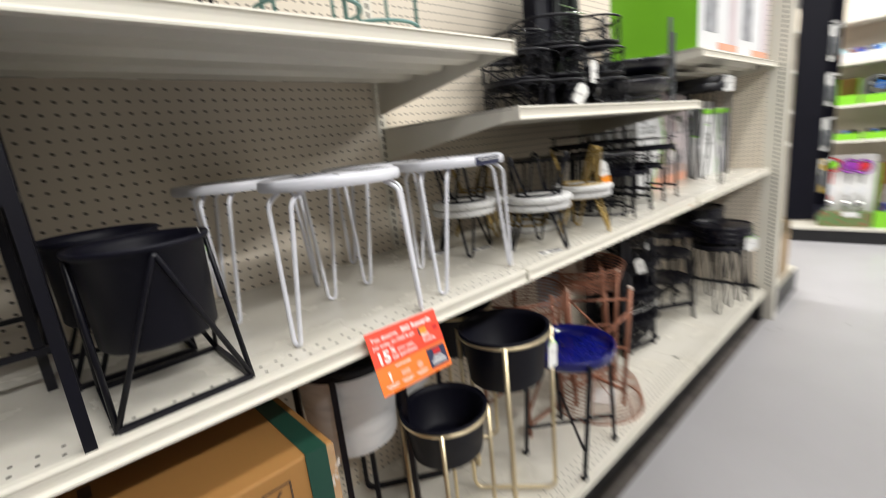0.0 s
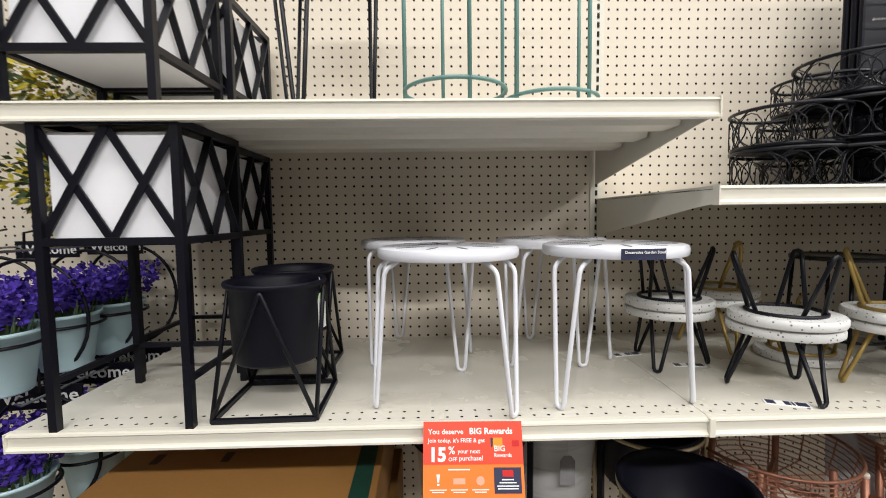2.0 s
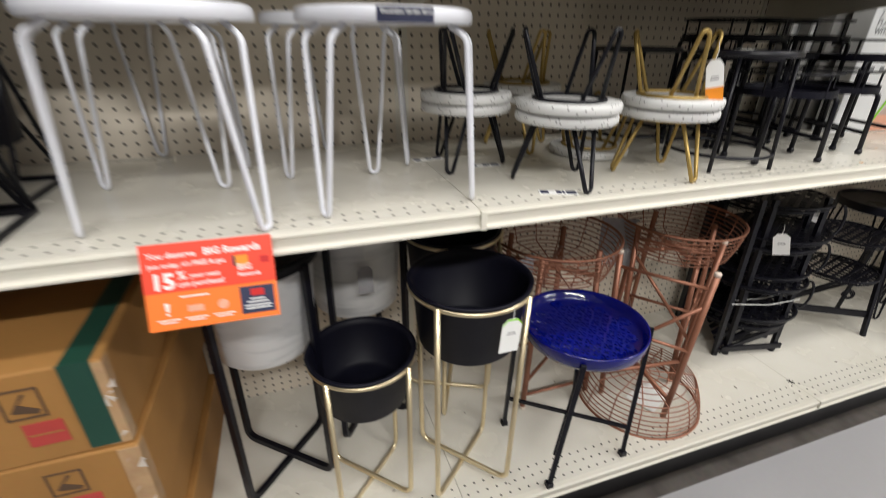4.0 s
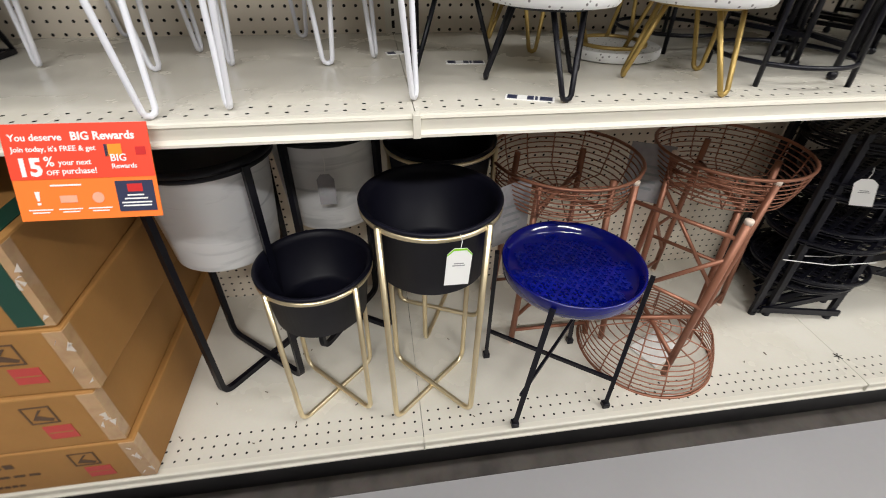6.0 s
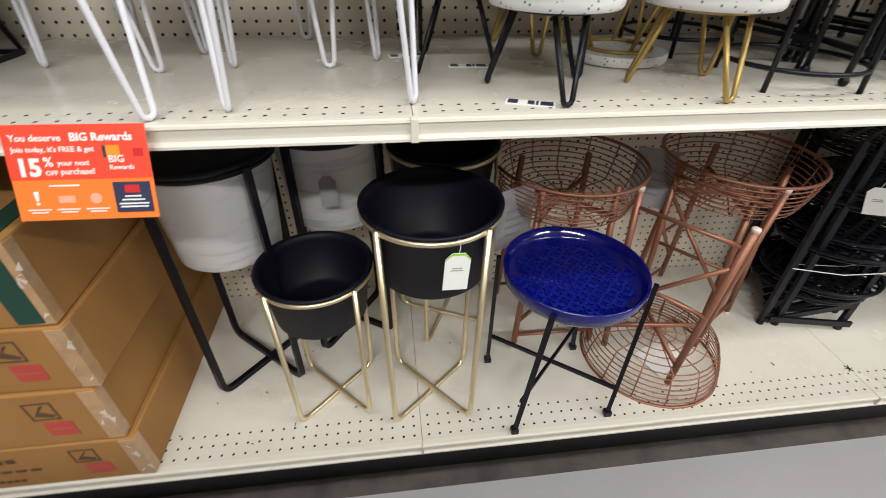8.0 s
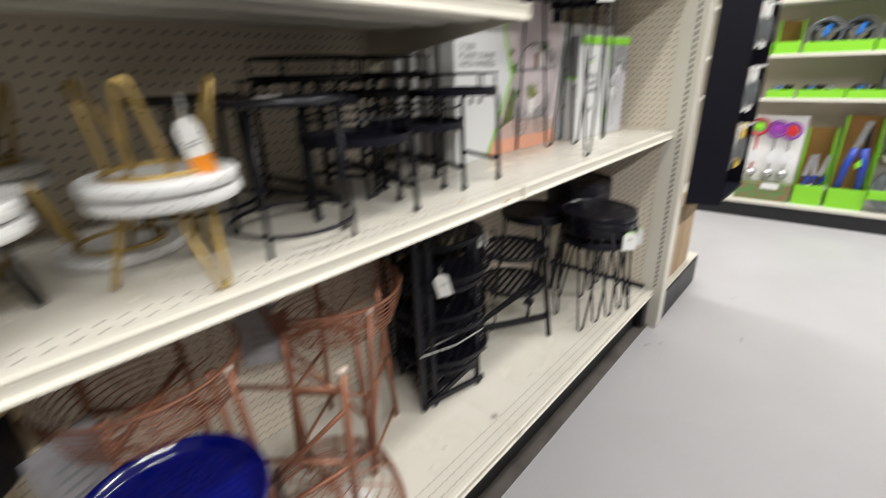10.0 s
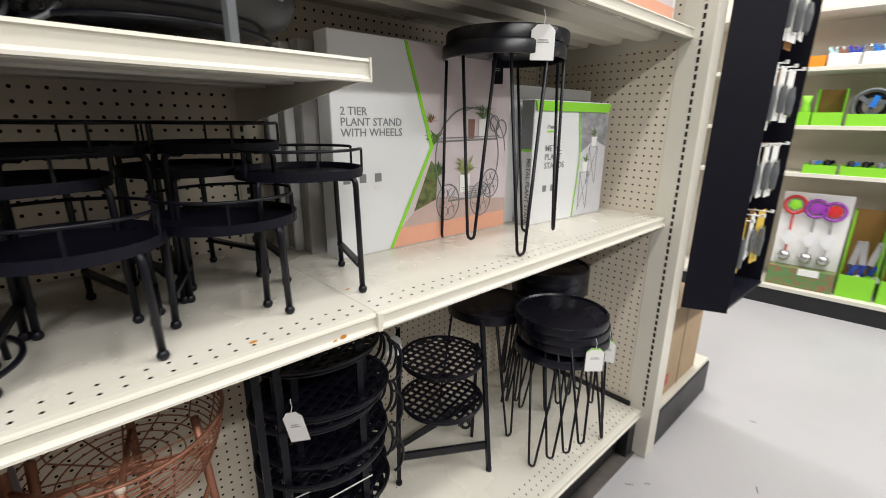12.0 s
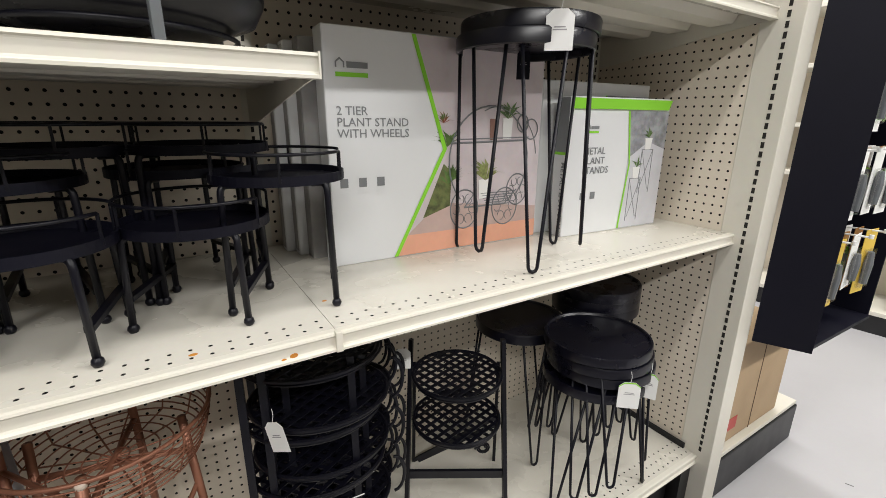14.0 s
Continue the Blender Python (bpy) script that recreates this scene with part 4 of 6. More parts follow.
fr = folded_rack("folded black metal plant rack with woven lattice trays")
put(fr, 1.235, 0.355, BASE, -12)
fr.scale = (1.25, 1.05, 1.0)
fr2 = copy_thing(fr, pose(1.272, 0.405, BASE, 0, 0, -4))
fr2.scale = (1.22, 1.0, 0.93)
fr2["label"] = "folded black metal plant rack nested behind another rack"
swing_tag(1.138, 0.222, 0.708, -48, 0.045, 0.072, label="white paper price tag on a folded plant rack", lean=-14, green=False)
swing_tag(1.505, 0.345, 0.715, -25, 0.045, 0.062, label="white paper price tag on a plant ladder", green=False)

# ---- black hairpin stools on the base deck and on the shelf ----
G = "black hairpin stools"
bs = hairpin_stool("hairpin_stool", "black metal round stool with hairpin legs", 0.455, 0.152, 0.027, SATIN, BLACK, (25, 145, 265), 0.150, 0.045, 0.0040, 0.135, G, dish=True)
put(bs, 1.738, 0.177, MID, -20)
bs["label"] = "tall black metal hairpin stool on the shelf"
bs.scale = (1, 1, 1.09)
ds = hairpin_stool("hairpin_stool", "low black metal round stool at the foot of a stack", 0.392, 0.154, 0.027, SATIN, BLACK, (82, 202, 322), 0.182, 0.045, 0.0040, 0.135, G, dish=True)
put(ds, 2.048, 0.134, BASE, -8)
for z, dx, dy, rz in ((0.048, 0.010, -0.008, 6), (0.080, 0.002, -0.004, 24), (0.112, -0.004, 0.0, 41)):
    c = copy_thing(ds, pose(2.048 + dx, 0.134 + dy, BASE + z, 0, 0, rz))
    c["label"] = "black metal round stool stacked on another stool"
for x, y, rz, k in ((2.288, 0.345, 20, 1.26), (1.985, 0.405, 50, 1.19)):
    c = copy_thing(ds, pose(x, y, BASE, 0, 0, rz))
    c.scale = (0.98, 0.98, k)
    c["label"] = "black metal round stool with splayed hairpin legs"
for z in (0.034, 0.066):
    c = copy_thing(ds, pose(2.288, 0.345, BASE + z, 0, 0, 20 + z * 400))
    c.scale = (0.98, 0.98, 1.26)
    c["label"] = "black metal round stool stacked on another stool"
swing_tag(1.985, -0.030, 0.655, -40, 0.056, 0.078, label="white paper price tag on a stack of stools")
swing_tag(2.085, -0.022, 0.645, -62, 0.045, 0.078, label="white paper price tag on a stack of stools")
h2 = copy_thing(bs, pose(1.752, 0.180, MID + 0.032, 0, 0, 48))
h2["label"] = "tall black metal hairpin stool nested on another"
swing_tag(1.690, 0.028, 1.516, -42, 0.052, 0.072, label="white paper price tag on a tall stool", green=False)


# ---- black round tables and folding tray stands on the shelf ----
def wire_table(label):
    s = thing("round_wire_table", 0, 0, 0, label, "side table", "round wire tables")
    h, r = 0.248, 0.110
    part("top", turned([(0, h - 0.003), (r - 0.006, h - 0.003), (r - 0.003, h), (r, h - 0.002), (r, h - 0.011), (r - 0.004, h - 0.012), (0, h - 0.007)], 56), SATIN, s, smooth=True)
    for a in (10, 100, 190, 280):
        c, sn = math.cos(radians(a)), math.sin(radians(a))
        part("leg", rod([(0.112 * c, 0.112 * sn, 0), (0.100 * c, 0.100 * sn, h - 0.008)], 0.0045, 8), BLACK, s, smooth=True)
    part("base_ring", ring(bmesh.new(), 0.110, 0.036, 0.004, 48), BLACK, s, smooth=True)
    return s


wt = wire_table("black metal round side table with a low wire ring")
put(wt, 0.663, 0.140, MID, 28)
copy_thing(wt, pose(0.600, 0.40, MID, 0, 0, 50))
sticker = thing("sticker_slip", 0.64, 0.12, MID + 0.249, "small white paper slip on a black table", "label")
part("slip", one_box(-0.02, 0.02, -0.008, 0.008, 0, 0.0008), PAPER, sticker)


def tray_stand(r, h, label, rot0=0, guard=True):
    s = thing("tray_stand", 0, 0, 0, label, "plant stand", "folding tray stands")
    part("tray", turned([(0, h - 0.010), (r - 0.004, h - 0.010), (r - 0.002, h + 0.002), (r + 0.001, h + 0.002), (r + 0.001, h - 0.014), (0, h - 0.014)], 52), CHAR, s, smooth=False)
    if guard:
        part("guard_rail", rod(circle(r - 0.001, h + 0.036, 44, 0, 0, rot0 + 20, rot0 + 340), 0.0028, 6), BLACK, s, smooth=True)
        for a in (20, 84, 148, 212, 276, 340):
            c, sn = math.cos(radians(rot0 + a)), math.sin(radians(rot0 + a))
            part("guard_post", bar(bmesh.new(), (r * c, r * sn, h - 0.008), (r * c, r * sn, h + 0.036), 0.004, 0.003), BLACK, s)
    fl = []
    for a in (45, 135, 225, 315):
        c, sn = math.cos(radians(rot0 + a)), math.sin(radians(rot0 + a))
        fl.append((c, sn))
        k = r * 1.02
        leg = part("leg", rod(arc_corner([(k * 1.05 * c, k * 1.05 * sn, 0.006), (k * c, k * sn, h - 0.012), (r * 0.72 * c, r * 0.72 * sn, h - 0.016)], 0.022, 5), 0.0055, 8), BLACK, s, smooth=True)
        part("ball_foot", turned([(0, 0), (0.006, 0.001), (0.0085, 0.006), (0.0075, 0.011), (0.005, 0.014)], 12, k * 1.05 * c, k * 1.05 * sn), BLACK, leg, smooth=True)
    for i, j in ((0, 3), (1, 2)):
        A, B = fl[i], fl[j]
        part("stretcher", bar(bmesh.new(), (A[0] * r * 1.05, A[1] * r * 1.05, 0.055), (B[0] * r * 1.05, B[1] * r * 1.05, 0.055), 0.008, 0.012), BLACK, s)
    return s


TL = "black metal folding tray stand with a raised guard rail"
lo_s = tray_stand(0.113, 0.165, "low " + TL)
put(lo_s, 0.840, 0.165, MID, -10)
mi_s = tray_stand(0.115, 0.236, "medium " + TL)
put(mi_s, 0.800, 0.285, MID, 15)
hi_s = tray_stand(0.122, 0.278, "tall " + TL)
put(hi_s, 0.868, 0.355, MID, 5)
copy_thing(lo_s, pose(1.058, 0.207, MID, 0, 0, -22))
copy_thing(mi_s, pose(1.045, 0.372, MID, 0, 0, 20))
copy_thing(hi_s, pose(1.085, 0.345, MID, 0, 0, -6))
sm_s = tray_stand(0.114, 0.234, "single " + TL)
put(sm_s, 1.196, 0.205, MID, -17)


# ---- printed boxes on the shelf ----
def fleck(bm, x, z, n, rr, y, seed):
    """A loose bunch of printed leaf blades."""
    rnd = random.Random(seed)
    for k in range(n):
        a = rnd.uniform(0.15, math.pi - 0.15)
        L = rr * rnd.uniform(0.55, 1.0)
        px, pz = x + L * math.cos(a), z + L * math.sin(a) * 0.9
        wv = rr * 0.07
        mx, mz = (x + px) / 2 + wv * math.sin(a), (z + pz) / 2 + rr * 0.16
        yy = y - 0.00003 * k
        vs = [bm.verts.new(c) for c in ((x, yy, z), (mx - wv, yy, mz), (px, yy, pz), (mx + wv, yy, mz))]
        bm.faces.new(vs)
    return bm


def house_mark(parent, x, y, z, s, m=GREYPRINT):
    """A plain little house outline and two bars in place of a maker's mark."""
    part("maker_mark", plate([(x, z), (x, z + s * 0.5), (x + s * 0.45, z + s * 0.9), (x + s * 0.9, z + s * 0.5), (x + s * 0.9, z), (x + s * 0.76, z), (x + s * 0.76, z + s * 0.45), (x + s * 0.45, z + s * 0.7), (x + s * 0.14, z + s * 0.45), (x + s * 0.14, z)], y - 0.0004, y), m, parent)
    part("maker_bar", one_box(x + s * 1.1, x + s * 3.2, y - 0.0004, y, z, z + s * 0.55), m, parent)
    part("maker_bar", one_box(x, x + s * 3.2, y - 0.0004, y, z - s * 0.8, z - s * 0.4), LIME, parent)


POTPRINT = mat("brown_pot_print", (0.24, 0.12, 0.09), 0.5)
SPIDERPRINT = mat("pale_leaf_print", (0.34, 0.38, 0.13), 0.5, var=0.3, scale=90)
BW, BH, BD = 0.590, 0.505, 0.06
tb2 = thing("product_box", 1.322, 0.306, MID, "white and pink printed plant stand box leaning on the shelf", "box", "product boxes", rz=-1.5)
part("body", one_box(0, BW, 0, BD, 0, BH, 0.003), OFFWHITE, tb2)
yf = -0.0008
chev = [(0.205, BH - 0.003), (0.286, 0.255), (0.152, 0.003)]
part("photo", plate([(chev[0][0], chev[0][1]), (chev[1][0], chev[1][1]), (chev[2][0], chev[2][1]), (BW - 0.003, 0.003), (BW - 0.003, BH - 0.003)], yf, 0.001), PINKPHOTO, tb2, "pink photograph of a plant stand")
part("orange_band", plate([(0.155, 0.003), (0.182, 0.052), (BW - 0.003, 0.052), (BW - 0.003, 0.003)], yf - 0.0006, yf - 0.0002), SALMON, tb2, "salmon orange band")
part("path_print", plate([(0.182, 0.052), (0.27, 0.125), (BW - 0.004, 0.09), (BW - 0.004, 0.052)], yf - 0.0005, yf - 0.0002), mat("pink_paving_print", (0.55, 0.40, 0.36), 0.5, var=0.1, scale=20), tb2)
part("lawn_print", plate([(0.225, 0.09), (0.283, 0.22), (0.305, 0.20), (0.302, 0.115)], yf - 0.00055, yf - 0.0002), mat("lawn_print", (0.16, 0.19, 0.06), 0.5, var=0.3, scale=60), tb2)
part("green_line", plate([(chev[0][0] - 0.006, chev[0][1]), (chev[1][0] - 0.006, chev[1][1]), (chev[2][0] - 0.006, chev[2][1]), (chev[2][0] + 0.004, chev[2][1]), (chev[1][0] + 0.005, chev[1][1]), (chev[0][0] + 0.004, chev[0][1])], yf - 0.0012, yf - 0.0007), LIME, tb2, "lime green zigzag line")
part("flower_print", fleck(bmesh.new(), 0.282, 0.315, 12, 0.035, yf - 0.0006, 3), FLOWERPRINT, tb2)
part("leaf_print", fleck(bmesh.new(), 0.292, 0.26, 18, 0.055, yf - 0.0006, 4), LEAFPRINT, tb2)
part("leaf_print", fleck(bmesh.new(), 0.295, 0.17, 18, 0.06, yf - 0.0006, 8), LEAFPRINT, tb2)
yy = yf - 0.0012


def line_print(pts, w=0.0021, name="stand_print"):
    part(name, rod([(x, yy, z) for x, z in pts], w, 4), GREYPRINT, tb2)


def oval(cx, cz, rx, rz, a=0.0, b=2 * math.pi, n=28):
    return [(cx + rx * math.cos(t), cz + rz * math.sin(t)) for t in np.linspace(a, b, n)]


# the printed wire cart: an oval hoop, two tiers and four scrolled wheels
line_print(oval(0.422, 0.222, 0.124, 0.135, -0.75, 3.90))
line_print(oval(0.452, 0.222, 0.124, 0.135, 0.1, 2.0), 0.0014)
line_print([(0.302, 0.268), (0.54, 0.272)], 0.0023)
line_print([(0.318, 0.277), (0.548, 0.280)], 0.0014)
line_print([(0.345, 0.106), (0.475, 0.106)], 0.0023)
for k in range(6):
    line_print([(0.415 - 0.004 * k, 0.106 + 0.0065 * k), (0.49 + 0.004 * k, 0.106 + 0.0065 * k)], 0.0012)
line_print([(0.345, 0.106), (0.375, 0.14)], 0.0016)
line_print([(0.475, 0.106), (0.513, 0.142)], 0.0016)
for wx, wz, r in ((0.345, 0.102, 0.050), (0.475, 0.099, 0.050), (0.515, 0.142, 0.042), (0.555, 0.30, 0.026), (0.525, 0.315, 0.022)):
    line_print(oval(wx, wz, r * 0.84, r), 0.0018, "wheel_print")
    if r > 0.03:
        for q in range(6):
            t = radians(60 * q)
            line_print(oval(wx + 0.58 * r * math.cos(t) * 0.84, wz + 0.58 * r * math.sin(t), r * 0.22, r * 0.26, 0.5 + t, 5.2 + t, 10), 0.0010, "spoke_print")
for x, z, w, h, m in ((0.43, 0.274, 0.013, 0.052, POTPRINT), (0.474, 0.276, 0.016, 0.052, PAPER), (0.408, 0.125, 0.021, 0.050, PAPER)):
    part("pot_print", plate([(x - w, z + h), (x + w, z + h), (x + w * 0.85, z), (x - w * 0.85, z)], yf - 0.0016, yf - 0.0013), m, tb2)
part("plant_print", fleck(bmesh.new(), 0.474, 0.326, 16, 0.06, yf - 0.0017, 430), LEAFPRINT, tb2)
part("plant_print", fleck(bmesh.new(), 0.408, 0.172, 22, 0.075, yf - 0.0017, 411), SPIDERPRINT, tb2)
house_mark(tb2, 0.025, yf, 0.425, 0.022)
for k, wds in enumerate(("2 TIER", "PLANT STAND", "WITH WHEELS")):
    lettering("print", wds, 0.0255, GREYPRINT, tb2, front_at(0.022, yf - 0.0003, 0.332 - 0.0235 * k), heavy=0.002)
for k in range(3):
    part("icon", one_box(0.022 + 0.043 * k, 0.040 + 0.043 * k, yf - 0.0005, yf, 0.178, 0.198), GREYPRINT, tb2)
    for q in range(2):
        part("print_bar", one_box(0.020 + 0.043 * k, 0.042 + 0.043 * k, yf - 0.0005, yf, 0.165 - 0.007 * q, 0.168 - 0.007 * q), OFFWHITE, tb2)
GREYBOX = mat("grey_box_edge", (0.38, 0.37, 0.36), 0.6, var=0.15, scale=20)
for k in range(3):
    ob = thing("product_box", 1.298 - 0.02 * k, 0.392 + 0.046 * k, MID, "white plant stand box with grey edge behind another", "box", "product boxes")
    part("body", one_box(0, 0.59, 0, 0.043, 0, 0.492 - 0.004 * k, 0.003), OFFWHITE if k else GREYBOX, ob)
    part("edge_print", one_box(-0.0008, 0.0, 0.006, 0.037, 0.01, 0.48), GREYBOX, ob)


def stand_box(x, y, w, h, d, label, rz=0, flap=True, front="METAL"):
    b = thing("product_box", x, y, MID, label, "box", "product boxes", rz=rz)
    part("body", one_box(0, w, 0, d, 0, h, 0.003), OFFWHITE, b)
    f = -0.0008
    part("photo", plate([(w * 0.56, h - 0.035), (w * 0.62, h * 0.52), (w * 0.57, 0.003), (w - 0.003, 0.003), (w - 0.003, h - 0.035)], f, 0.001), GREYPHOTO, b, "grey photograph of plant stands")
    part("pale_wall_print", plate([(w * 0.60, h * 0.56), (w * 0.80, h * 0.68), (w - 0.005, h * 0.62), (w - 0.005, 0.004), (w * 0.58, 0.004)], f - 0.0005, f - 0.0001), mat("pale_photo_print", (0.62, 0.62, 0.66), 0.5, var=0.1, scale=15), b)
    part("green_line", plate([(w * 0.55, h - 0.035), (w * 0.61, h * 0.52), (w * 0.56, 0.003), (w * 0.575, 0.003), (w * 0.625, h * 0.52), (w * 0.565, h - 0.035)], f - 0.001, f - 0.0006), LIME, b, "lime green zigzag line")
    for px, pz in ((w * 0.80, h * 0.62), (w * 0.70, h * 0.40)):
        part("pot_print", plate([(px - 0.016, pz + 0.034), (px + 0.016, pz + 0.034), (px + 0.011, pz), (px - 0.011, pz)], f - 0.0012, f - 0.0008), PAPER, b)
        part("plant_print", fleck(bmesh.new(), px, pz + 0.034, 10, 0.04, f - 0.0013, int(px * 999)), LEAFPRINT, b)
        for dx in (-0.024, 0.024):
            part("leg_print", bar(bmesh.new(), (px + dx, f - 0.001, pz), (px - dx * 0.8, f - 0.001, pz - 0.12), 0.0018, 0.0004), GREYPRINT, b)
            part("leg_print", bar(bmesh.new(), (px + dx, f - 0.001, pz), (px + dx, f - 0.001, pz - 0.13), 0.0018, 0.0004), GREYPRINT, b)
        part("leg_print", bar(bmesh.new(), (px - 0.026, f - 0.001, pz), (px + 0.026, f - 0.001, pz), 0.002, 0.0004), GREYPRINT, b)
    house_mark(b, 0.065, f, h - 0.085, 0.014)
    for k, wds in enumerate((front, "PLANT", "STANDS")):
        lettering("print", wds, 0.0275, GREYPRINT, b, front_at(0.060, f - 0.0003, h * 0.60 - 0.027 * k), heavy=0.004)
    for k in range(2):
        part("icon", one_box(0.060 + 0.040 * k, 0.078 + 0.040 * k, f - 0.0005, f, h * 0.27, h * 0.27 + 0.020), GREYPRINT, b)
    if flap:
        part("green_flap", plate([(0.006, h - 0.032), (0.0, h - 0.004), (w, h - 0.004), (w - 0.012, h - 0.032)], -0.006, -0.0014), LIME, b, "open lime green top flap")
    # the narrow side, dark above and white below
    part("dark_side", one_box(-0.0009, 0.0005, 0.003, d - 0.003, h * 0.62, h - 0.003), GREYPRINT, b, "dark grey printed side")
    part("side_line", one_box(-0.0012, 0.0003, 0.003, d - 0.003, h * 0.60, h * 0.62), LIME, b)
    m = Matrix.Translation((-0.0014, d * 0.35, h * 0.55)) @ Matrix.Rotation(-math.pi / 2, 4, "Z") @ Matrix.Rotation(math.pi / 2, 4, "X") @ Matrix.Rotation(-math.pi / 2, 4, "Z")
    lettering("print", front + " PLANT STANDS", min(0.03, d * 0.42), GREYPRINT, b, m)
    return b


stand_box(1.962, 0.234, 0.402, 0.386, 0.052, "white printed metal plant stands box with green flap", rz=-4)
stand_box(1.930, 0.310, 0.44, 0.43, 0.10, "white and grey printed plant stands box", rz=-3, flap=False)
swing_tag(1.802, 0.250, 1.482, -35, 0.032, 0.07, label="dark grey printed tag hung on a stool", green=False, card=CHAR, up=0.06)
ot = swing_tag(0.482, 0.045, 1.227, -40, 0.03, 0.080, lean=-12, label="white tag with an orange lower end on an upturned stool", green=False, up=0.03)
bm = plate([(-0.015, -0.080), (0.015, -0.080), (0.015, -0.050), (-0.015, -0.050)], -0.0012, 0.0012)
bmesh.ops.transform(bm, verts=bm.verts, matrix=pose(0, 0, 0, 0, -12, 0))
part("orange_end", bm, ORANGECARD, ot, "orange lower end")


# ---- upper shelves ----
def wire_basket(r, h, label):
    s = thing("wire_basket_planter", 0, 0, 0, label, "planter", "black wire basket planters")
    part("rim", ring(bmesh.new(), r, h, 0.004, 44), BLACK, s, smooth=True)
    part("base_ring", ring(bmesh.new(), r * 0.95, 0.006, 0.005, 44), BLACK, s, smooth=True)
    bm = turned([(0, 0.002), (r * 0.94, 0.002), (r * 0.94, 0.006), (0, 0.006)], 40)
    part("floor_mesh", bm, CHAR, s)
    for k in range(12):
        a0 = 2 * math.pi * k / 12
        pts = []
        for t in np.linspace(0, 1, 12):
            a = a0 + 0.42 * math.sin(math.pi * t) * (1 if k % 2 else -1)
            rr = r * (0.95 + 0.05 * t)
            pts.append((rr * math.cos(a), rr * math.sin(a), 0.006 + (h - 0.006) * t))
        part("curl_wire", rod(pts, 0.0016, 5), BLACK, s, smooth=True)
        pts = [(r * math.cos(a0 + 0.26 * math.cos(t)), r * math.sin(a0 + 0.26 * math.cos(t)), h * 0.5 + h * 0.42 * math.sin(t)) for t in np.linspace(0, 2 * math.pi, 14)[:-1]]
        part("curl_wire", tube(bmesh.new(), pts, 0.0013, 5, True), BLACK, s, smooth=True)
    return s


UB = 1.402
wb = wire_basket(0.108, 0.084, "black curled-wire basket planter in a stack")
put(wb, 0.302, 0.225, UB, 0)
for x, y, z, rz, k in ((0.302, 0.23, 0.088, 15, 1.0), (0.43, 0.20, 0.0, 25, 1.08), (0.435, 0.20, 0.095, 40, 1.08), (0.445, 0.215, 0.19, 10, 1.05), (0.63, 0.16, 0.0, 0, 1.12), (0.63, 0.17, 0.1, 22, 1.1), (0.64, 0.18, 0.2, 8, 1.05), (0.50, 0.39, 0.0, 8, 1.1), (0.50, 0.39, 0.1, 33, 1.1), (0.53, 0.40, 0.2, 3, 1.0)):
    c = copy_thing(wb, pose(x, y, UB + z, 0, 0, rz))
    c.scale = (k, k, 1.0)
swing_tag(0.526, 0.088, 1.545, 5, 0.05, 0.07, label="white paper tag on wire basket planters", green=False)
swing_tag(0.449, 0.078, 1.468, -20, 0.045, 0.07, lean=35, label="white paper tag on wire basket planters", green=False)
bundle = thing("folded_stand_bundle", 0.625, 0.33, UB, "bundle of folded black metal plant stands tied together", "plant stand")
for k in range(9):
    a = k * 0.7
    part("post", bar(bmesh.new(), (-0.06 + 0.016 * k, 0.03 * math.sin(a), 0.0), (-0.055 + 0.015 * k, 0.03 * math.cos(a), 0.66), 0.012, 0.010), BLACK, bundle)
for k in range(5):
    part("tie", rod([(-0.075, -0.035, 0.40 + 0.055 * k), (0.08, -0.04, 0.405 + 0.055 * k)], 0.003, 5), STEEL, bundle)
for k in range(3):
    part("folded_tray", one_box(-0.078, 0.085, -0.012 + 0.022 * k, 0.002 + 0.022 * k, 0.03 + 0.04 * k, 0.60 + 0.02 * k, 0.006), CHAR, bundle, "folded black tray")
for x, y, rz in ((0.77, 0.38, 8), (0.90, 0.42, -5)):
    copy_thing(bundle, pose(x, y, UB, 0, 0, rz))


def dish_table(label, r=0.195, h=0.035):
    s = thing("dish_table", 0, 0, 0, label, "plant stand", "dish tables")
    part("dish", turned([(0, h), (r * 0.6, h + 0.004), (r * 0.92, h + 0.03), (r, h + 0.055), (r + 0.006, h + 0.057), (r + 0.004, h + 0.048), (r * 0.95, h + 0.022), (r * 0.6, h - 0.006), (0, h - 0.01)], 56), SATIN, s, smooth=True)
    for a in (30, 150, 270):
        c, sn = math.cos(radians(a)), math.sin(radians(a))
        part("leg", bar(bmesh.new(), (r * c, r * sn, 0), (r * c, r * sn, h + 0.22), 0.012, 0.012), GREYPLASTIC, s)
    part("lower_ring", ring(bmesh.new(), r * 0.8, 0.03, 0.004, 40), BLACK, s, smooth=True)
    return s


dt = dish_table("black round metal dish table wrapped in film")
put(dt, 1.00, 0.23, UB, 12)
c = copy_thing(dt, pose(1.0, 0.235, UB + 0.075, 0, 0, 40))
c["label"] = "black round metal dish table stacked on another"
loop = thing("wire_hanger", 0.79, 0.14, UB, "bundle of grey wire hanging loops", "hanger")
for k in range(6):
    a = radians(30 * k)
    pts = [(0.12 * math.sin(t) * math.cos(a) * 0.8, 0.10 * math.sin(t) * math.sin(a) * 0.8, 0.004 + 0.055 * (1 - math.cos(t))) for t in np.linspace(0, math.pi, 14)]
    part("loop", rod(pts, 0.0035, 6), STEEL if k % 2 else GREYPLASTIC, loop, smooth=True)

UA = 1.550


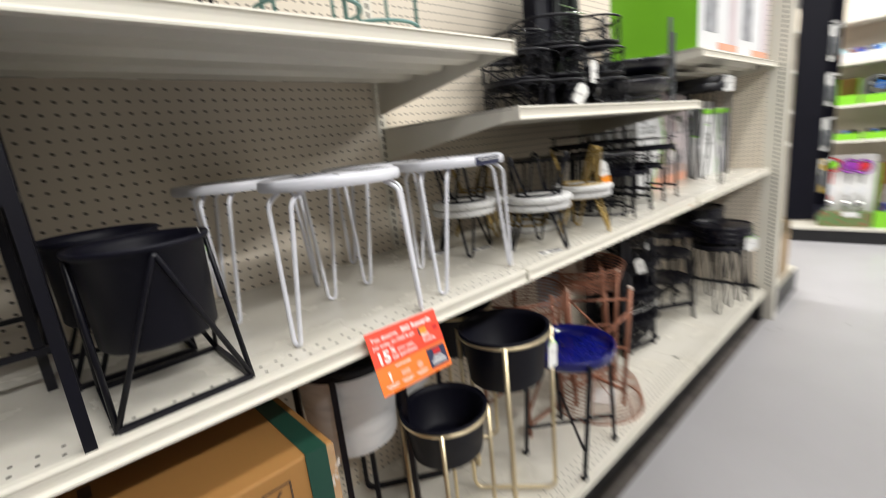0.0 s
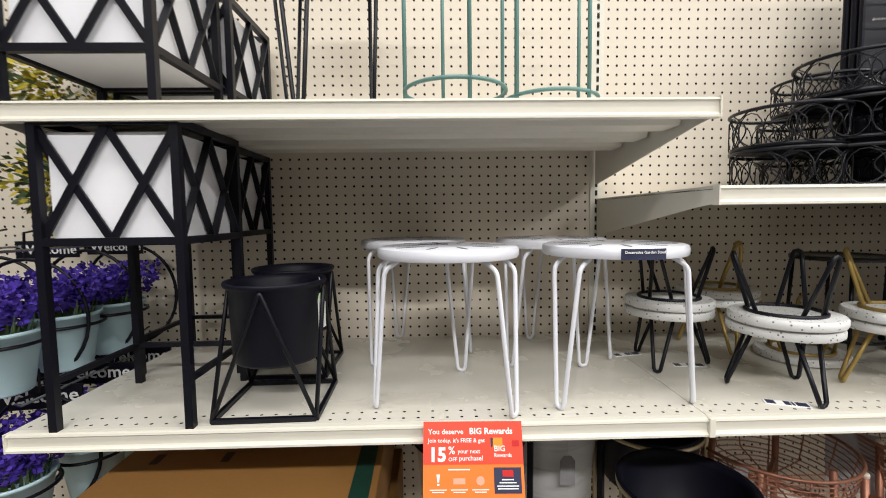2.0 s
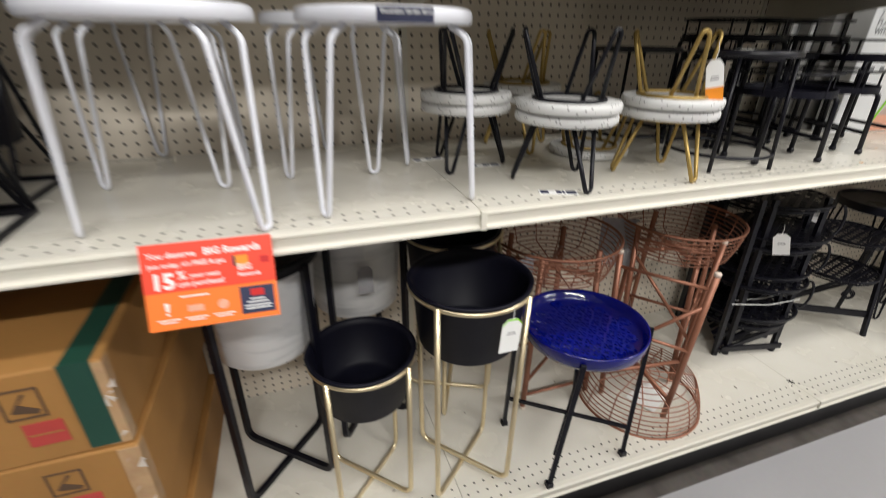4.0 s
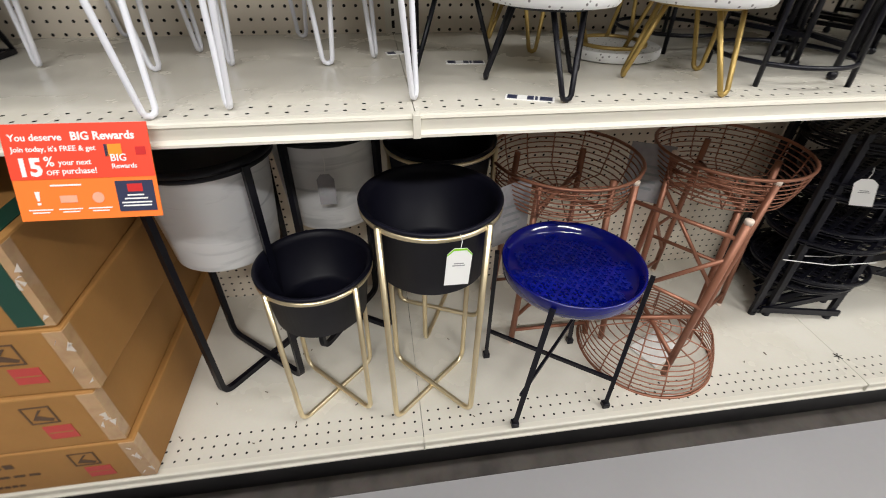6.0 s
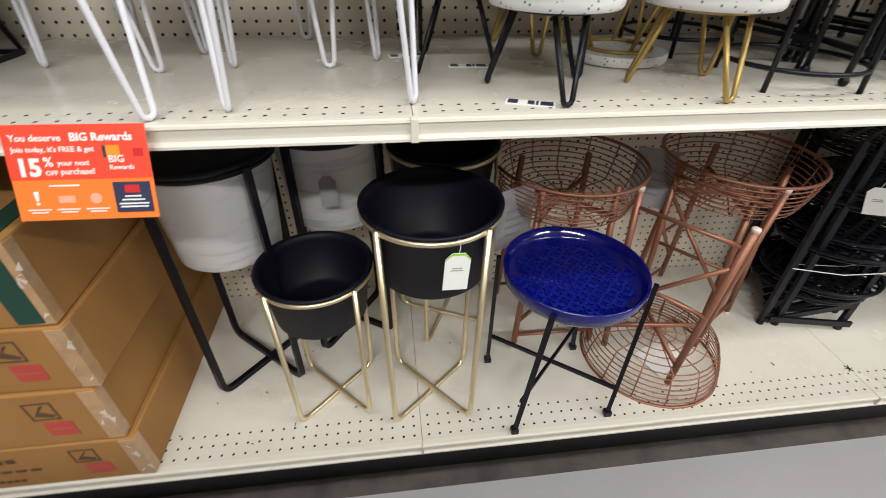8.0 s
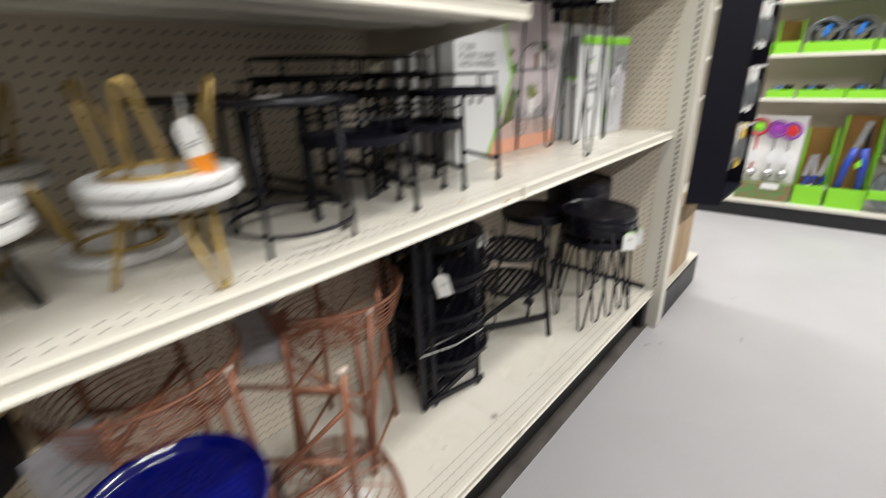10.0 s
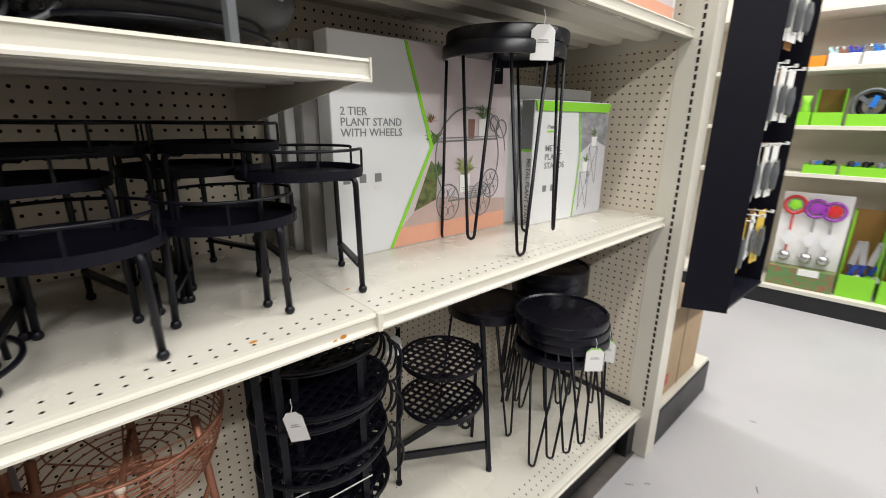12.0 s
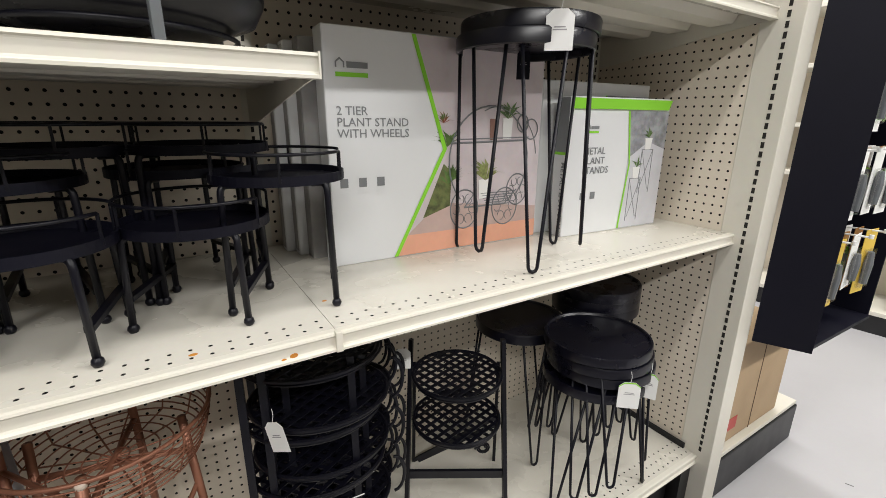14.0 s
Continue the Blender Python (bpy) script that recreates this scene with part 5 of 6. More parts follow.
def ring_stand(label, r, h, m, n=4, wire=0.0045, a0=20):
    s = thing("ring_plant_stand", 0, 0, 0, label, "plant stand", "ring plant stands")
    for z in (0.045, h):
        part("ring", ring(bmesh.new(), r, z, wire, 48), m, s, smooth=True)
    for k in range(n):
        a = radians(a0 + 360 * k / n)
        part("post", rod([(r * math.cos(a), r * math.sin(a), 0), (r * math.cos(a), r * math.sin(a), h)], wire, 8), m, s, smooth=True)
    return s


rs = ring_stand("teal metal plant stand with wire rings", 0.098, 0.46, TEAL, 4, 0.0040, 0)
put(rs, -0.44, 0.13, UA, 12)
copy_thing(rs, pose(-0.235, 0.205, UA, 0, 0, 35))
bl = hairpin_stool("hairpin_stand", "tall black plant stand on thin hairpin legs", 0.46, 0.13, 0.02, SATIN, BLACK, (20, 140, 260), 0.10, 0.045, 0.0040, 0.11, "tall hairpin stands")
put(bl, -0.70, 0.14, UA)

UC = 1.612


def gift_box(x, y, w, d, h, label, side):
    b = thing("product_box", x, y, UC, label, "box", "upper shelf boxes")
    part("body", one_box(0, w, 0, d, 0, h, 0.003), OFFWHITE, b)
    part("side_panel", one_box(-0.0012, 0.0005, 0.003, d - 0.003, 0.003, h - 0.003), side, b, "bright green printed side")
    part("photo", one_box(w * 0.12, w * 0.42, -0.0012, 0.0005, h * 0.2, h * 0.85), GREYPHOTO, b)
    part("photo", one_box(w * 0.72, w * 0.97, -0.0012, 0.0005, h * 0.05, h * 0.9), PINKPHOTO, b)
    part("band", one_box(w * 0.45, w * 0.98, -0.0016, -0.0012, h * 0.02, h * 0.1), SALMON, b)
    return b


gift_box(1.245, 0.02, 0.52, 0.38, 0.36, "white product box with bright green side", LIME)
gift_box(1.80, 0.03, 0.56, 0.38, 0.38, "white and pink printed product box", OFFWHITE)


# ---- hanging flower pots and banners on the next pegboard ----
def lavender(bm, n, r, h, seed, z0=0.0):
    rnd = random.Random(seed)
    for k in range(n):
        a, q = rnd.uniform(0, 6.283), r * math.sqrt(rnd.random())
        x, y = q * math.cos(a), q * math.sin(a)
        L = h * rnd.uniform(0.55, 1.0)
        top = Vector((x * 1.7, y * 1.7, z0 + L))
        for j in range(7):
            t = 0.35 + 0.65 * j / 6
            p = Vector((x, y, z0)).lerp(top, t)
            for b in range(2):
                d = Vector((rnd.uniform(-1, 1), rnd.uniform(-1, 1), rnd.uniform(-0.2, 1))).normalized() * 0.011
                sd = d.cross(Vector((rnd.uniform(-1, 1), rnd.uniform(-1, 1), rnd.uniform(-1, 1)))).normalized() * 0.0045
                vs = [bm.verts.new(p), bm.verts.new(p + d * 0.5 + sd), bm.verts.new(p + d), bm.verts.new(p + d * 0.5 - sd)]
                bm.faces.new(vs)
    return bm


def welcome_planter(label):
    s = thing("hanging_flower_pot", 0, 0, 0, label, "planter", "hanging flower pots")
    part("pot", turned([(0, -0.10), (0.034, -0.10), (0.036, -0.097), (0.050, 0.0), (0.053, 0.0), (0.053, -0.006), (0.047, -0.006), (0.034, -0.085), (0, -0.085)], 32), PALEBLUE, s, "pale blue metal pot", smooth=True)
    tagged(part("lavender", lavender(bmesh.new(), 70, 0.045, 0.085, 5, -0.012), LAVENDER, s, "purple artificial lavender"), kind="stuff")
    bm = bmesh.new()
    fleck_rnd = random.Random(9)
    for k in range(90):
        a, q = fleck_rnd.uniform(0, 6.28), 0.045 * math.sqrt(fleck_rnd.random())
        p = Vector((q * math.cos(a), q * math.sin(a), -0.01))
        d = Vector((math.cos(a) * 0.3, math.sin(a) * 0.3, 1)).normalized() * fleck_rnd.uniform(0.02, 0.05)
        sd = Vector((-math.sin(a), math.cos(a), 0)) * 0.003
        bm.faces.new([bm.verts.new(p - sd), bm.verts.new(p + sd), bm.verts.new(p + d)])
    tagged(part("leaf_tuft", bm, FOLIAGE, s, "green artificial leaf tuft"), kind="stuff")
    part("holder_ring", ring(bmesh.new(), 0.055, -0.02, 0.003, 32), BLACK, s, smooth=True)
    hoop = [(0.085 * math.sin(t), 0.062, 0.0 + 0.105 * math.cos(t)) for t in np.linspace(0, 2 * math.pi, 34)[:-1]]
    part("hoop", tube(bmesh.new(), hoop, 0.0032, 6, True), BLACK, s, smooth=True)
    part("hoop_arm", rod([(0, 0.055, -0.02), (0, 0.062, -0.105)], 0.003, 6), BLACK, s)
    part("banner", one_box(-0.07, 0.07, 0.058, 0.062, -0.155, -0.115), BLACK, s, "black banner")
    lettering("print", "Welcome", 0.032, PAPER, s, front_at(-0.062, 0.0574, -0.143))
    part("hanger", rod([(0, 0.062, 0.105), (0, 0.064, 0.15), (0.0, 0.10, 0.155)], 0.0022, 5), BLACK, s)
    return s


wf = welcome_planter("pale blue pot of purple flowers with a black welcome banner")
put(wf, -1.375, 0.16, 1.135, 8)
wf.scale = (1.38, 1.38, 1.3)
for x, y, z, rz in ((-1.325, 0.285, 1.145, 4), (-1.295, 0.40, 1.15, 6), (-1.50, 0.24, 1.135, 10), (-1.345, 0.155, 0.83, 6), (-1.29, 0.30, 0.835, 3), (-1.47, 0.22, 0.83, 0), (-1.30, 0.42, 0.84, 3)):
    copy_thing(wf, pose(x - 0.02, y, z, 0, 0, rz))
for x, z in ((-1.33, 1.292), (-1.31, 0.985), (-1.49, 1.292), (-1.48, 0.985)):
    hk = thing("peg_hook", x, DEPTH, z, "steel peg hook on the pegboard", "hook", "peg hooks")
    part("arm", rod([(0, 0.0, 0), (0, -0.44, 0.004), (0, -0.455, 0.016)], 0.003, 6), STEEL, hk)
for x, y, z, rz in ((-1.43, 0.36, 1.285, 6), (-1.33, 0.45, 1.285, 3)):
    bn = thing("welcome_banner", x, y, z, "black welcome banner hanging on the pegboard", "sign", "welcome banners", rz=rz)
    part("board", one_box(-0.075, 0.065, 0, 0.004, -0.02, 0.022), BLACK, bn)
    lettering("print", "Welcome", 0.032, PAPER, bn, front_at(-0.066, -0.0006, -0.010))


def bush(name, label, x, y, z, rx, rz_, n, m, seed):
    s = thing(name, x, y, z, label, "artificial plant", "yellow artificial bushes")
    rnd = random.Random(seed)
    bl_, st_ = bmesh.new(), bmesh.new()
    for k in range(n):
        u = Vector((rnd.gauss(0, 1), rnd.gauss(0, 1), rnd.gauss(0, 1))).normalized()
        q = rnd.uniform(0.5, 1.0)
        p = Vector((u.x * rx * q, u.y * rx * q, u.z * rz_ * q))
        d = (u + Vector((rnd.uniform(-.6, .6), rnd.uniform(-.6, .6), rnd.uniform(-.6, .6)))).normalized() * rnd.uniform(0.018, 0.035)
        sd = d.cross(Vector((rnd.uniform(-1, 1), rnd.uniform(-1, 1), rnd.uniform(-1, 1)))).normalized() * 0.006
        b = bl_ if rnd.random() < 0.55 else st_
        b.faces.new([b.verts.new(p), b.verts.new(p + d * 0.5 + sd), b.verts.new(p + d), b.verts.new(p + d * 0.5 - sd)])
    part("blossoms", bl_, m, s, "yellow artificial blossoms")
    part("leaves", st_, FOLIAGE, s, "grey-green artificial leaves")
    return s


bush("flower_bush", "yellow artificial flower bush hung on the pegboard", -1.37, 0.43, 1.70, 0.15, 0.15, 1500, YELLOW, 2)
bush("flower_bush", "yellow artificial flower bush hung on the pegboard", -1.41, 0.44, 1.46, 0.14, 0.10, 900, YELLOW, 6)

# ---- end cap with a side wing of hanging packs ----
ec = thing("end_cap_base", XE + 0.035, 0.0, 0, "black end cap base with cream deck", "shelf base", kind="structure")
part("kick_box", one_box(0.04, 0.680, -0.060, 0.55, 0.0, 0.165, 0.004), KICK, ec)
part("deck", one_box(0.04, 0.675, -0.055, 0.55, 0.167, 0.185, 0.003), CREAM, ec)
part("back_board", one_box(0.041, 0.055, -0.045, 0.55, 0.186, TOP), PEG, ec)
cb = thing("carton", XE + 0.14, -0.03, 0.185, "brown cardboard box with red print on the end cap", "cardboard box")
part("body", one_box(0, 0.43, 0, 0.30, 0, 0.40, 0.004), CARD_PALE, cb)
part("flap", one_box(0.203, 0.206, -0.0015, 0.0, 0.0, 0.40), CARD_DARK, cb)
part("red_print", one_box(0.03, 0.09, -0.0016, 0.0002, 0.05, 0.10), REDPRINT, cb)
wing = thing("side_wing_display", 2.521, -0.080, 0.652, "black side wing display of hanging packs", "display rack")
WH = TOP - 0.654


def upright_wall(pts, h):
    bm = bmesh.new()
    a, b = [bm.verts.new((x, y, 0)) for x, y in pts], [bm.verts.new((x, y, h)) for x, y in pts]
    n = len(pts)
    bm.faces.new(a[::-1])
    bm.faces.new(b)
    for i in range(n):
        bm.faces.new((a[i], a[(i + 1) % n], b[(i + 1) % n], b[i]))
    return bm


part("side_panel", upright_wall([(0.0, 0.0), (0.062, -0.136), (0.070, -0.132), (0.012, 0.0)], WH), CHAR, wing, "flat black side panel")
part("side_panel", upright_wall([(0.54, -0.13), (0.548, -0.13), (0.548, 0.0), (0.54, 0.0)], WH), CHAR, wing)
part("back_panel", one_box(0.013, 0.539, -0.006, 0.0, 0.0, WH), BLACK, wing)
part("bottom_tray", upright_wall([(0.014, -0.007), (0.079, -0.125), (0.539, -0.135), (0.539, -0.007)], 0.012), CHAR, wing)
rnd = random.Random(12)
for row, z in enumerate((0.98, 1.24, 1.50, 1.78)):
    for k, x in enumerate((2.66, 2.80, 2.93)):
        pg = thing("peg_hook", x, -0.092, z, "white peg hook with a tip on the wing display", "hook", "wing peg hooks")
        part("arm", rod([(0, 0, 0), (0, -0.13, 0.004)], 0.003, 6), PAPER, pg)
        part("tip", turned([(0, 0), (0.006, 0), (0.006, 0.012), (0, 0.012)], 10, 0, -0.13), PAPER, pg)
        for q in range(3):
            pk = thing("blister_pack", x + 0.004 * q, -0.125 - 0.032 * q, z - 0.006, "clear blister pack on a printed card", "pack", "hanging blister packs", rz=rnd.uniform(-6, 6))
            hh, ww = rnd.uniform(0.16, 0.21), rnd.uniform(0.07, 0.09)
            card = (YELLOWCARD if (row == 0 and k != 1) else PAPER) if q == 2 else (CARD if q == 1 else PAPER)
            part("card", one_box(-ww / 2, ww / 2, -0.0008, 0.0008, -hh, 0.012), card, pk)
            part("blister", one_box(-ww * 0.4, ww * 0.4, -0.016, -0.001, -hh * 0.9, -hh * 0.25, 0.006), FILM, pk, "clear plastic blister")
            part("tool", turned([(0, -hh * 0.85), (0.010, -hh * 0.83), (0.013, -hh * 0.5), (0.008, -hh * 0.3), (0, -hh * 0.28)], 10, 0, -0.012 + 0.0), GREYPLASTIC if q else LIME, pk)

# ---- the shelving across the far aisle ----
FAR = pose(4.75, 0.12, 0, 0, 0, -85.0)


def far_thing(name, u, v, z, label, category, group="", rz=0.0, kind=""):
    ob = new(name)
    ob.matrix_world = FAR @ pose(u, v, z, 0, 0, rz)
    return tagged(ob, label, category, group, kind)


fg = far_thing("far_gondola", 0, 0, 0, "cream store shelving with black kick plate across the aisle", "shelving", kind="structure")
part("back_board", one_box(-1.4, 3.2, 0.44, 0.47, 0.0, 2.3), PEG, fg)
part("kick_plate", one_box(-1.4, 3.2, 0.01, 0.03, 0.0, 0.125), KICK, fg)
for z in (0.15, 0.985, 1.308, 1.686, 2.05):
    for u0 in (-1.4, -0.15, 1.07, 2.13):
        u1 = {-1.4: -0.15, -0.15: 1.07, 1.07: 2.13, 2.13: 3.2}[u0]
        part("shelf", one_box(u0 + 0.002, u1 - 0.002, 0.0 if z < 0.3 else 0.06, 0.44, z - 0.028, z, 0.002), CREAM, fg)
for u in (-0.15, 1.07, 2.13):
    part("upright", one_box(u - 0.018, u + 0.018, 0.425, 0.439, 0.15, 2.3), CREAM, fg)


def bin_tray(u, z, w, d, h, label, back=0.0, v=0.07):
    b = far_thing("display_bin", u, v, z, label, "display bin", "lime green display bins")
    t = 0.004
    part("front_wall", one_box(0, w, 0, t, 0, h), LIME, b)
    part("side_wall", plate([(0, 0), (0, h), (w * 0 + 0.004, h), (0.004, 0)], t, d), LIME, b)
    part("side_wall", plate([(w - 0.004, 0), (w - 0.004, h + back * 0.5), (w, h + back * 0.5), (w, 0)], t, d), LIME, b)
    part("bottom", one_box(t, w - t, t, d, 0, t), LIME, b)
    part("back_wall", one_box(t, w - t, d - t, d, t, max(h, back)), CARD if back else LIME, b)
    if back:
        part("back_edge", one_box(0.0, 0.012, d * 0.5, d, h, back), LIME, b)
        part("back_edge", one_box(w - 0.012, w, d * 0.5, d, h, back), LIME, b)
    return b


# top row: small bins of coloured ornaments, a taupe saddle
ob = bin_tray(0.02, 1.686, 0.10, 0.18, 0.07, "orange display bin on the shelf")
for c in ob.children:
    c.data.materials[0] = ORANGECARD
for k, u in enumerate((0.13, 0.30, 0.47)):
    wtr = far_thing("display_bin", u, 0.07, 1.686, "white display tray of coloured garden ornaments", "display bin", "white display trays")
    part("tray", one_box(0, 0.16, 0, 0.2, 0, 0.075, 0.003), PAPER if k < 2 else OFFWHITE, wtr)
    for q in range(3):
        col = (PALEBLUE, COPPER, ROYAL, STEEL, BLUEPLASTIC, PALEBLUE, TERRAZZO, ROYAL, BLUE)[k * 3 + q]
        orn = far_thing("garden_ornament", u + 0.03 + 0.05 * q, 0.14, 1.761, "small coloured butterfly garden ornament", "ornament", "garden ornaments")
        for sg in (-1, 1):
            part("wing", plate([(0, 0.0), (0.03 * sg, 0.055), (0.045 * sg, 0.04), (0.03 * sg, 0.02), (0.038 * sg, 0.0)], 0.006 * sg - 0.004, 0.006 * sg + 0.008), col, orn)
        part("body", turned([(0, 0), (0.006, 0.008), (0.007, 0.04), (0, 0.055)], 8), col, orn)
sad = far_thing("hose_hanger", 0.72, 0.16, 1.686, "taupe plastic hose hanger with oval openings", "hose hanger", "hose hangers")
outer = [(0.17 * math.cos(t), 0.02 + 0.22 * math.sin(t)) for t in np.linspace(0, math.pi, 22)]
inner = [(0.11 * math.cos(t), 0.035 + 0.12 * math.sin(t)) for t in np.linspace(math.pi, 0, 22)]
part("shell", plate([(x, max(0, z)) for x, z in outer] + [(x, z) for x, z in inner], 0, 0.12), TAUPE, sad)
for x in (-0.06, 0.06):
    part("opening", turned([(0, 0), (0.045, 0), (0.045, 0.02), (0, 0.02)], 20), HOLE, sad).matrix_basis = pose(x, 0.05, 0.075, 90, 0, 0) @ Matrix.Diagonal((1, 0.7, 1, 1))
copy_thing(sad, FAR @ pose(1.12, 0.16, 1.686))

# second row: hose reels in lime bins
bin_tray(0.03, 1.308, 0.075, 0.2, 0.09, "lime green display bin with a bottle")
bt1 = far_thing("spray_bottle", 0.065, 0.14, 1.315, "lime and white spray bottle in a bin", "bottle")
part("body", turned([(0, 0), (0.025, 0), (0.027, 0.10), (0.02, 0.14), (0.03, 0.19), (0, 0.19)], 16), LIME, bt1, smooth=True)
bin_tray(0.115, 1.308, 0.16, 0.2, 0.085, "lime green display bin with brown card back", 0.24)
for u, w in ((0.295, 0.40), (0.71, 0.40), (1.13, 0.4)):
    bin_tray(u, 1.308, w, 0.24, 0.075, "wide lime green display bin of hose reels")
    for q in range(2):
        rl = far_thing("hose_reel", u + 0.11 + 0.19 * q, 0.11 + 0.05 * q, 1.32, "grey wheel-shaped hose reel with blue handle", "hose reel", "hose reels", rz=8 * q - 6)
        part("wheel", tube(bmesh.new(), [(0.10 * math.cos(t), 0, 0.115 + 0.10 * math.sin(t)) for t in np.linspace(0, 6.283, 36)[:-1]], 0.011, 8, True), GREYPLASTIC, rl, smooth=True)
        part("wheel", tube(bmesh.new(), [(0.07 * math.cos(t), 0.03, 0.115 + 0.07 * math.sin(t)) for t in np.linspace(0, 6.283, 30)[:-1]], 0.016, 8, True), BLACK, rl, smooth=True)
        for a in (20, 140, 260):
            part("spoke", bar(bmesh.new(), (0, -0.002, 0.115), (0.098 * math.cos(radians(a)), 0, 0.115 + 0.098 * math.sin(radians(a))), 0.026, 0.008), GREYPLASTIC, rl)
        part("handle", bar(bmesh.new(), (0.0, -0.018, 0.105), (0.02, -0.018, 0.175), 0.03, 0.016), BLUEPLASTIC, rl, "bright blue handle")
        part("foot_grip", bar(bmesh.new(), (-0.05, -0.02, 0.05), (0.045, -0.02, 0.055), 0.022, 0.016), BLUEPLASTIC, rl, "bright blue grip")

# third row: low lime bins of dark fittings
for k, u in enumerate((0.13, 0.33, 0.62, 0.92, 1.2)):
    w = (0.18, 0.28, 0.28, 0.26, 0.3)[k]
    bin_tray(u, 0.985, w, 0.22, 0.06, "low lime green display bin of dark hose fittings")
    for q in range(int(w / 0.075)):
        ft = far_thing("hose_fitting", u + 0.045 + 0.075 * q, 0.15 + 0.03 * (q % 2), 0.992, "small dark plastic hose fitting", "fitting", "hose fittings", rz=37 * q)
        part("body", turned([(0, 0), (0.028, 0), (0.03, 0.03), (0.02, 0.05), (0.022, 0.075), (0, 0.09)], 14), BLACK if (q + k) % 3 else GREYPLASTIC, ft, smooth=True)
        part("nozzle", bar(bmesh.new(), (0, 0, 0.05), (0.045, 0.0, 0.075), 0.02), BLACK if q % 2 else BLUEPLASTIC, ft)
gb = far_thing("plastic_case", 0.93, 0.12, 1.045, "grey plastic case with a blue edge", "case")
part("body", one_box(-0.12, 0.12, 0, 0.1, 0, 0.17, 0.012), GREYPLASTIC, gb)
part("edge", one_box(0.10, 0.125, -0.004, 0.104, 0.01, 0.16, 0.003), BLUEPLASTIC, gb)

# bottom row: pinwheel display, pruners, loppers, hoses
dp = far_thing("ornament_display", 0.06, 0.06, 0.15, "white display card of colourful garden ornaments", "display")
part("backing", one_box(0.0, 0.39, 0.10, 0.11, 0, 0.69), PAPER, dp)
part("tray", one_box(0.0, 0.39, 0.0, 0.10, 0, 0.145), mat("green_garden_print", (0.13, 0.30, 0.10), 0.5, var=0.35, scale=30, dirt=(0.4, 0.12, 0.08)), dp)
part("label_strip", one_box(0.18, 0.30, -0.002, 0.0, 0.10, 0.15), PAPER, dp)
for x, z, ca, cb_ in ((0.075, 0.60, RED, LIME), (0.20, 0.585, PURPLE, PURPLE), (0.30, 0.575, PURPLE, RED)):
    part("hoop", tube(bmesh.new(), [(x + 0.062 * math.cos(t), 0.075, z + 0.062 * math.sin(t)) for t in np.linspace(0, 6.283, 26)[:-1]], 0.010, 6, True), ca, dp, "bright coloured plastic ring", smooth=True)
    d = turned([(0, 0), (0.045, 0), (0.04, 0.012), (0, 0.018)], 5 if ca is RED else 18)
    part("bloom", d, cb_, dp).matrix_basis = pose(x, 0.08, z, 90, 20, 0)
    part("rod", rod([(x, 0.08, z - 0.06), (x, 0.07, 0.2)], 0.007, 6), RED if ca is RED else STEEL, dp)
    part("tag", plate([(x - 0.045, 0.36), (x, 0.42), (x + 0.045, 0.36), (x, 0.30)], 0.05, 0.052), OFFWHITE, dp)
    part("silver_ball", turned([(0, -0.04), (0.03, -0.03), (0.04, 0), (0.03, 0.03), (0, 0.04)], 14, x, 0.055), STEEL, dp, smooth=True).matrix_basis = pose(0, 0, 0.22)
bin_tray(0.465, 0.15, 0.19, 0.2, 0.16, "lime green display bin of hand pruners", 0.60)
bin_tray(0.68, 0.15, 0.23, 0.2, 0.16, "tall lime green display bin of loppers", 0.70)
for k, (u, tilt) in enumerate(((0.515, 10), (0.57, -8), (0.61, 16))):
    pr = far_thing("hand_pruner", u, 0.12 + 0.02 * k, 0.26, "blue handled hand pruner in packaging", "pruner", "hand pruners")
    part("handle", bar(bmesh.new(), (-0.015, 0, 0), (0.02 + 0.001 * tilt, 0, 0.12), 0.024, 0.014), ROYAL, pr)
    part("handle", bar(bmesh.new(), (0.025, 0.006, 0), (-0.01, 0.006, 0.12), 0.022, 0.014), NAVY, pr)
    part("blade", bar(bmesh.new(), (0, 0, 0.12), (0.002 * tilt, 0, 0.29), 0.035, 0.006), STEEL, pr)
    part("tag", plate([(0.0, 0.03), (0.05, 0.06), (0.075, 0.02), (0.03, -0.01)], -0.02, -0.018), LIME if k == 1 else PAPER, pr)
lp = far_thing("lopper", 0.80, 0.10, 0.29, "pair of loppers with long royal blue grips", "lopper")
part("grip", rod([(-0.075, 0, 0.0), (-0.055, 0, 0.20), (-0.03, 0, 0.33)], 0.024, 10), ROYAL, lp, "royal blue grip", smooth=True)
part("grip", rod([(0.055, 0, 0.0), (0.045, 0, 0.20), (0.025, 0, 0.33)], 0.024, 10), ROYAL, lp, "royal blue grip", smooth=True)
part("blade", bar(bmesh.new(), (-0.03, 0, 0.33), (0.012, 0, 0.53), 0.040, 0.012), STEEL, lp)
part("hook_blade", bar(bmesh.new(), (0.03, 0.012, 0.33), (0.022, 0.012, 0.50), 0.030, 0.012), BLACK, lp)
part("tag", plate([(-0.01, 0.22), (0.02, 0.26), (0.03, 0.20), (0.0, 0.18)], -0.032, -0.03), LIME, lp)
for k in range(5):
    hz = far_thing("coiled_hose", 1.17, 0.22, 0.60 + 0.042 * k, "coil of black garden hose on the shelf", "hose", "coiled hoses")
    part("coil", tube(tube(bmesh.new(), circle(0.19, 0.0, 34), 0.020, 8, True), circle(0.15, 0.004, 30), 0.019, 8, True), BLACK, hz, smooth=True)
    part("tie", one_box(-0.02, 0.01, -0.215, -0.125, -0.023, 0.024, 0.003), PAPER if k % 2 else BLUEPLASTIC, hz)
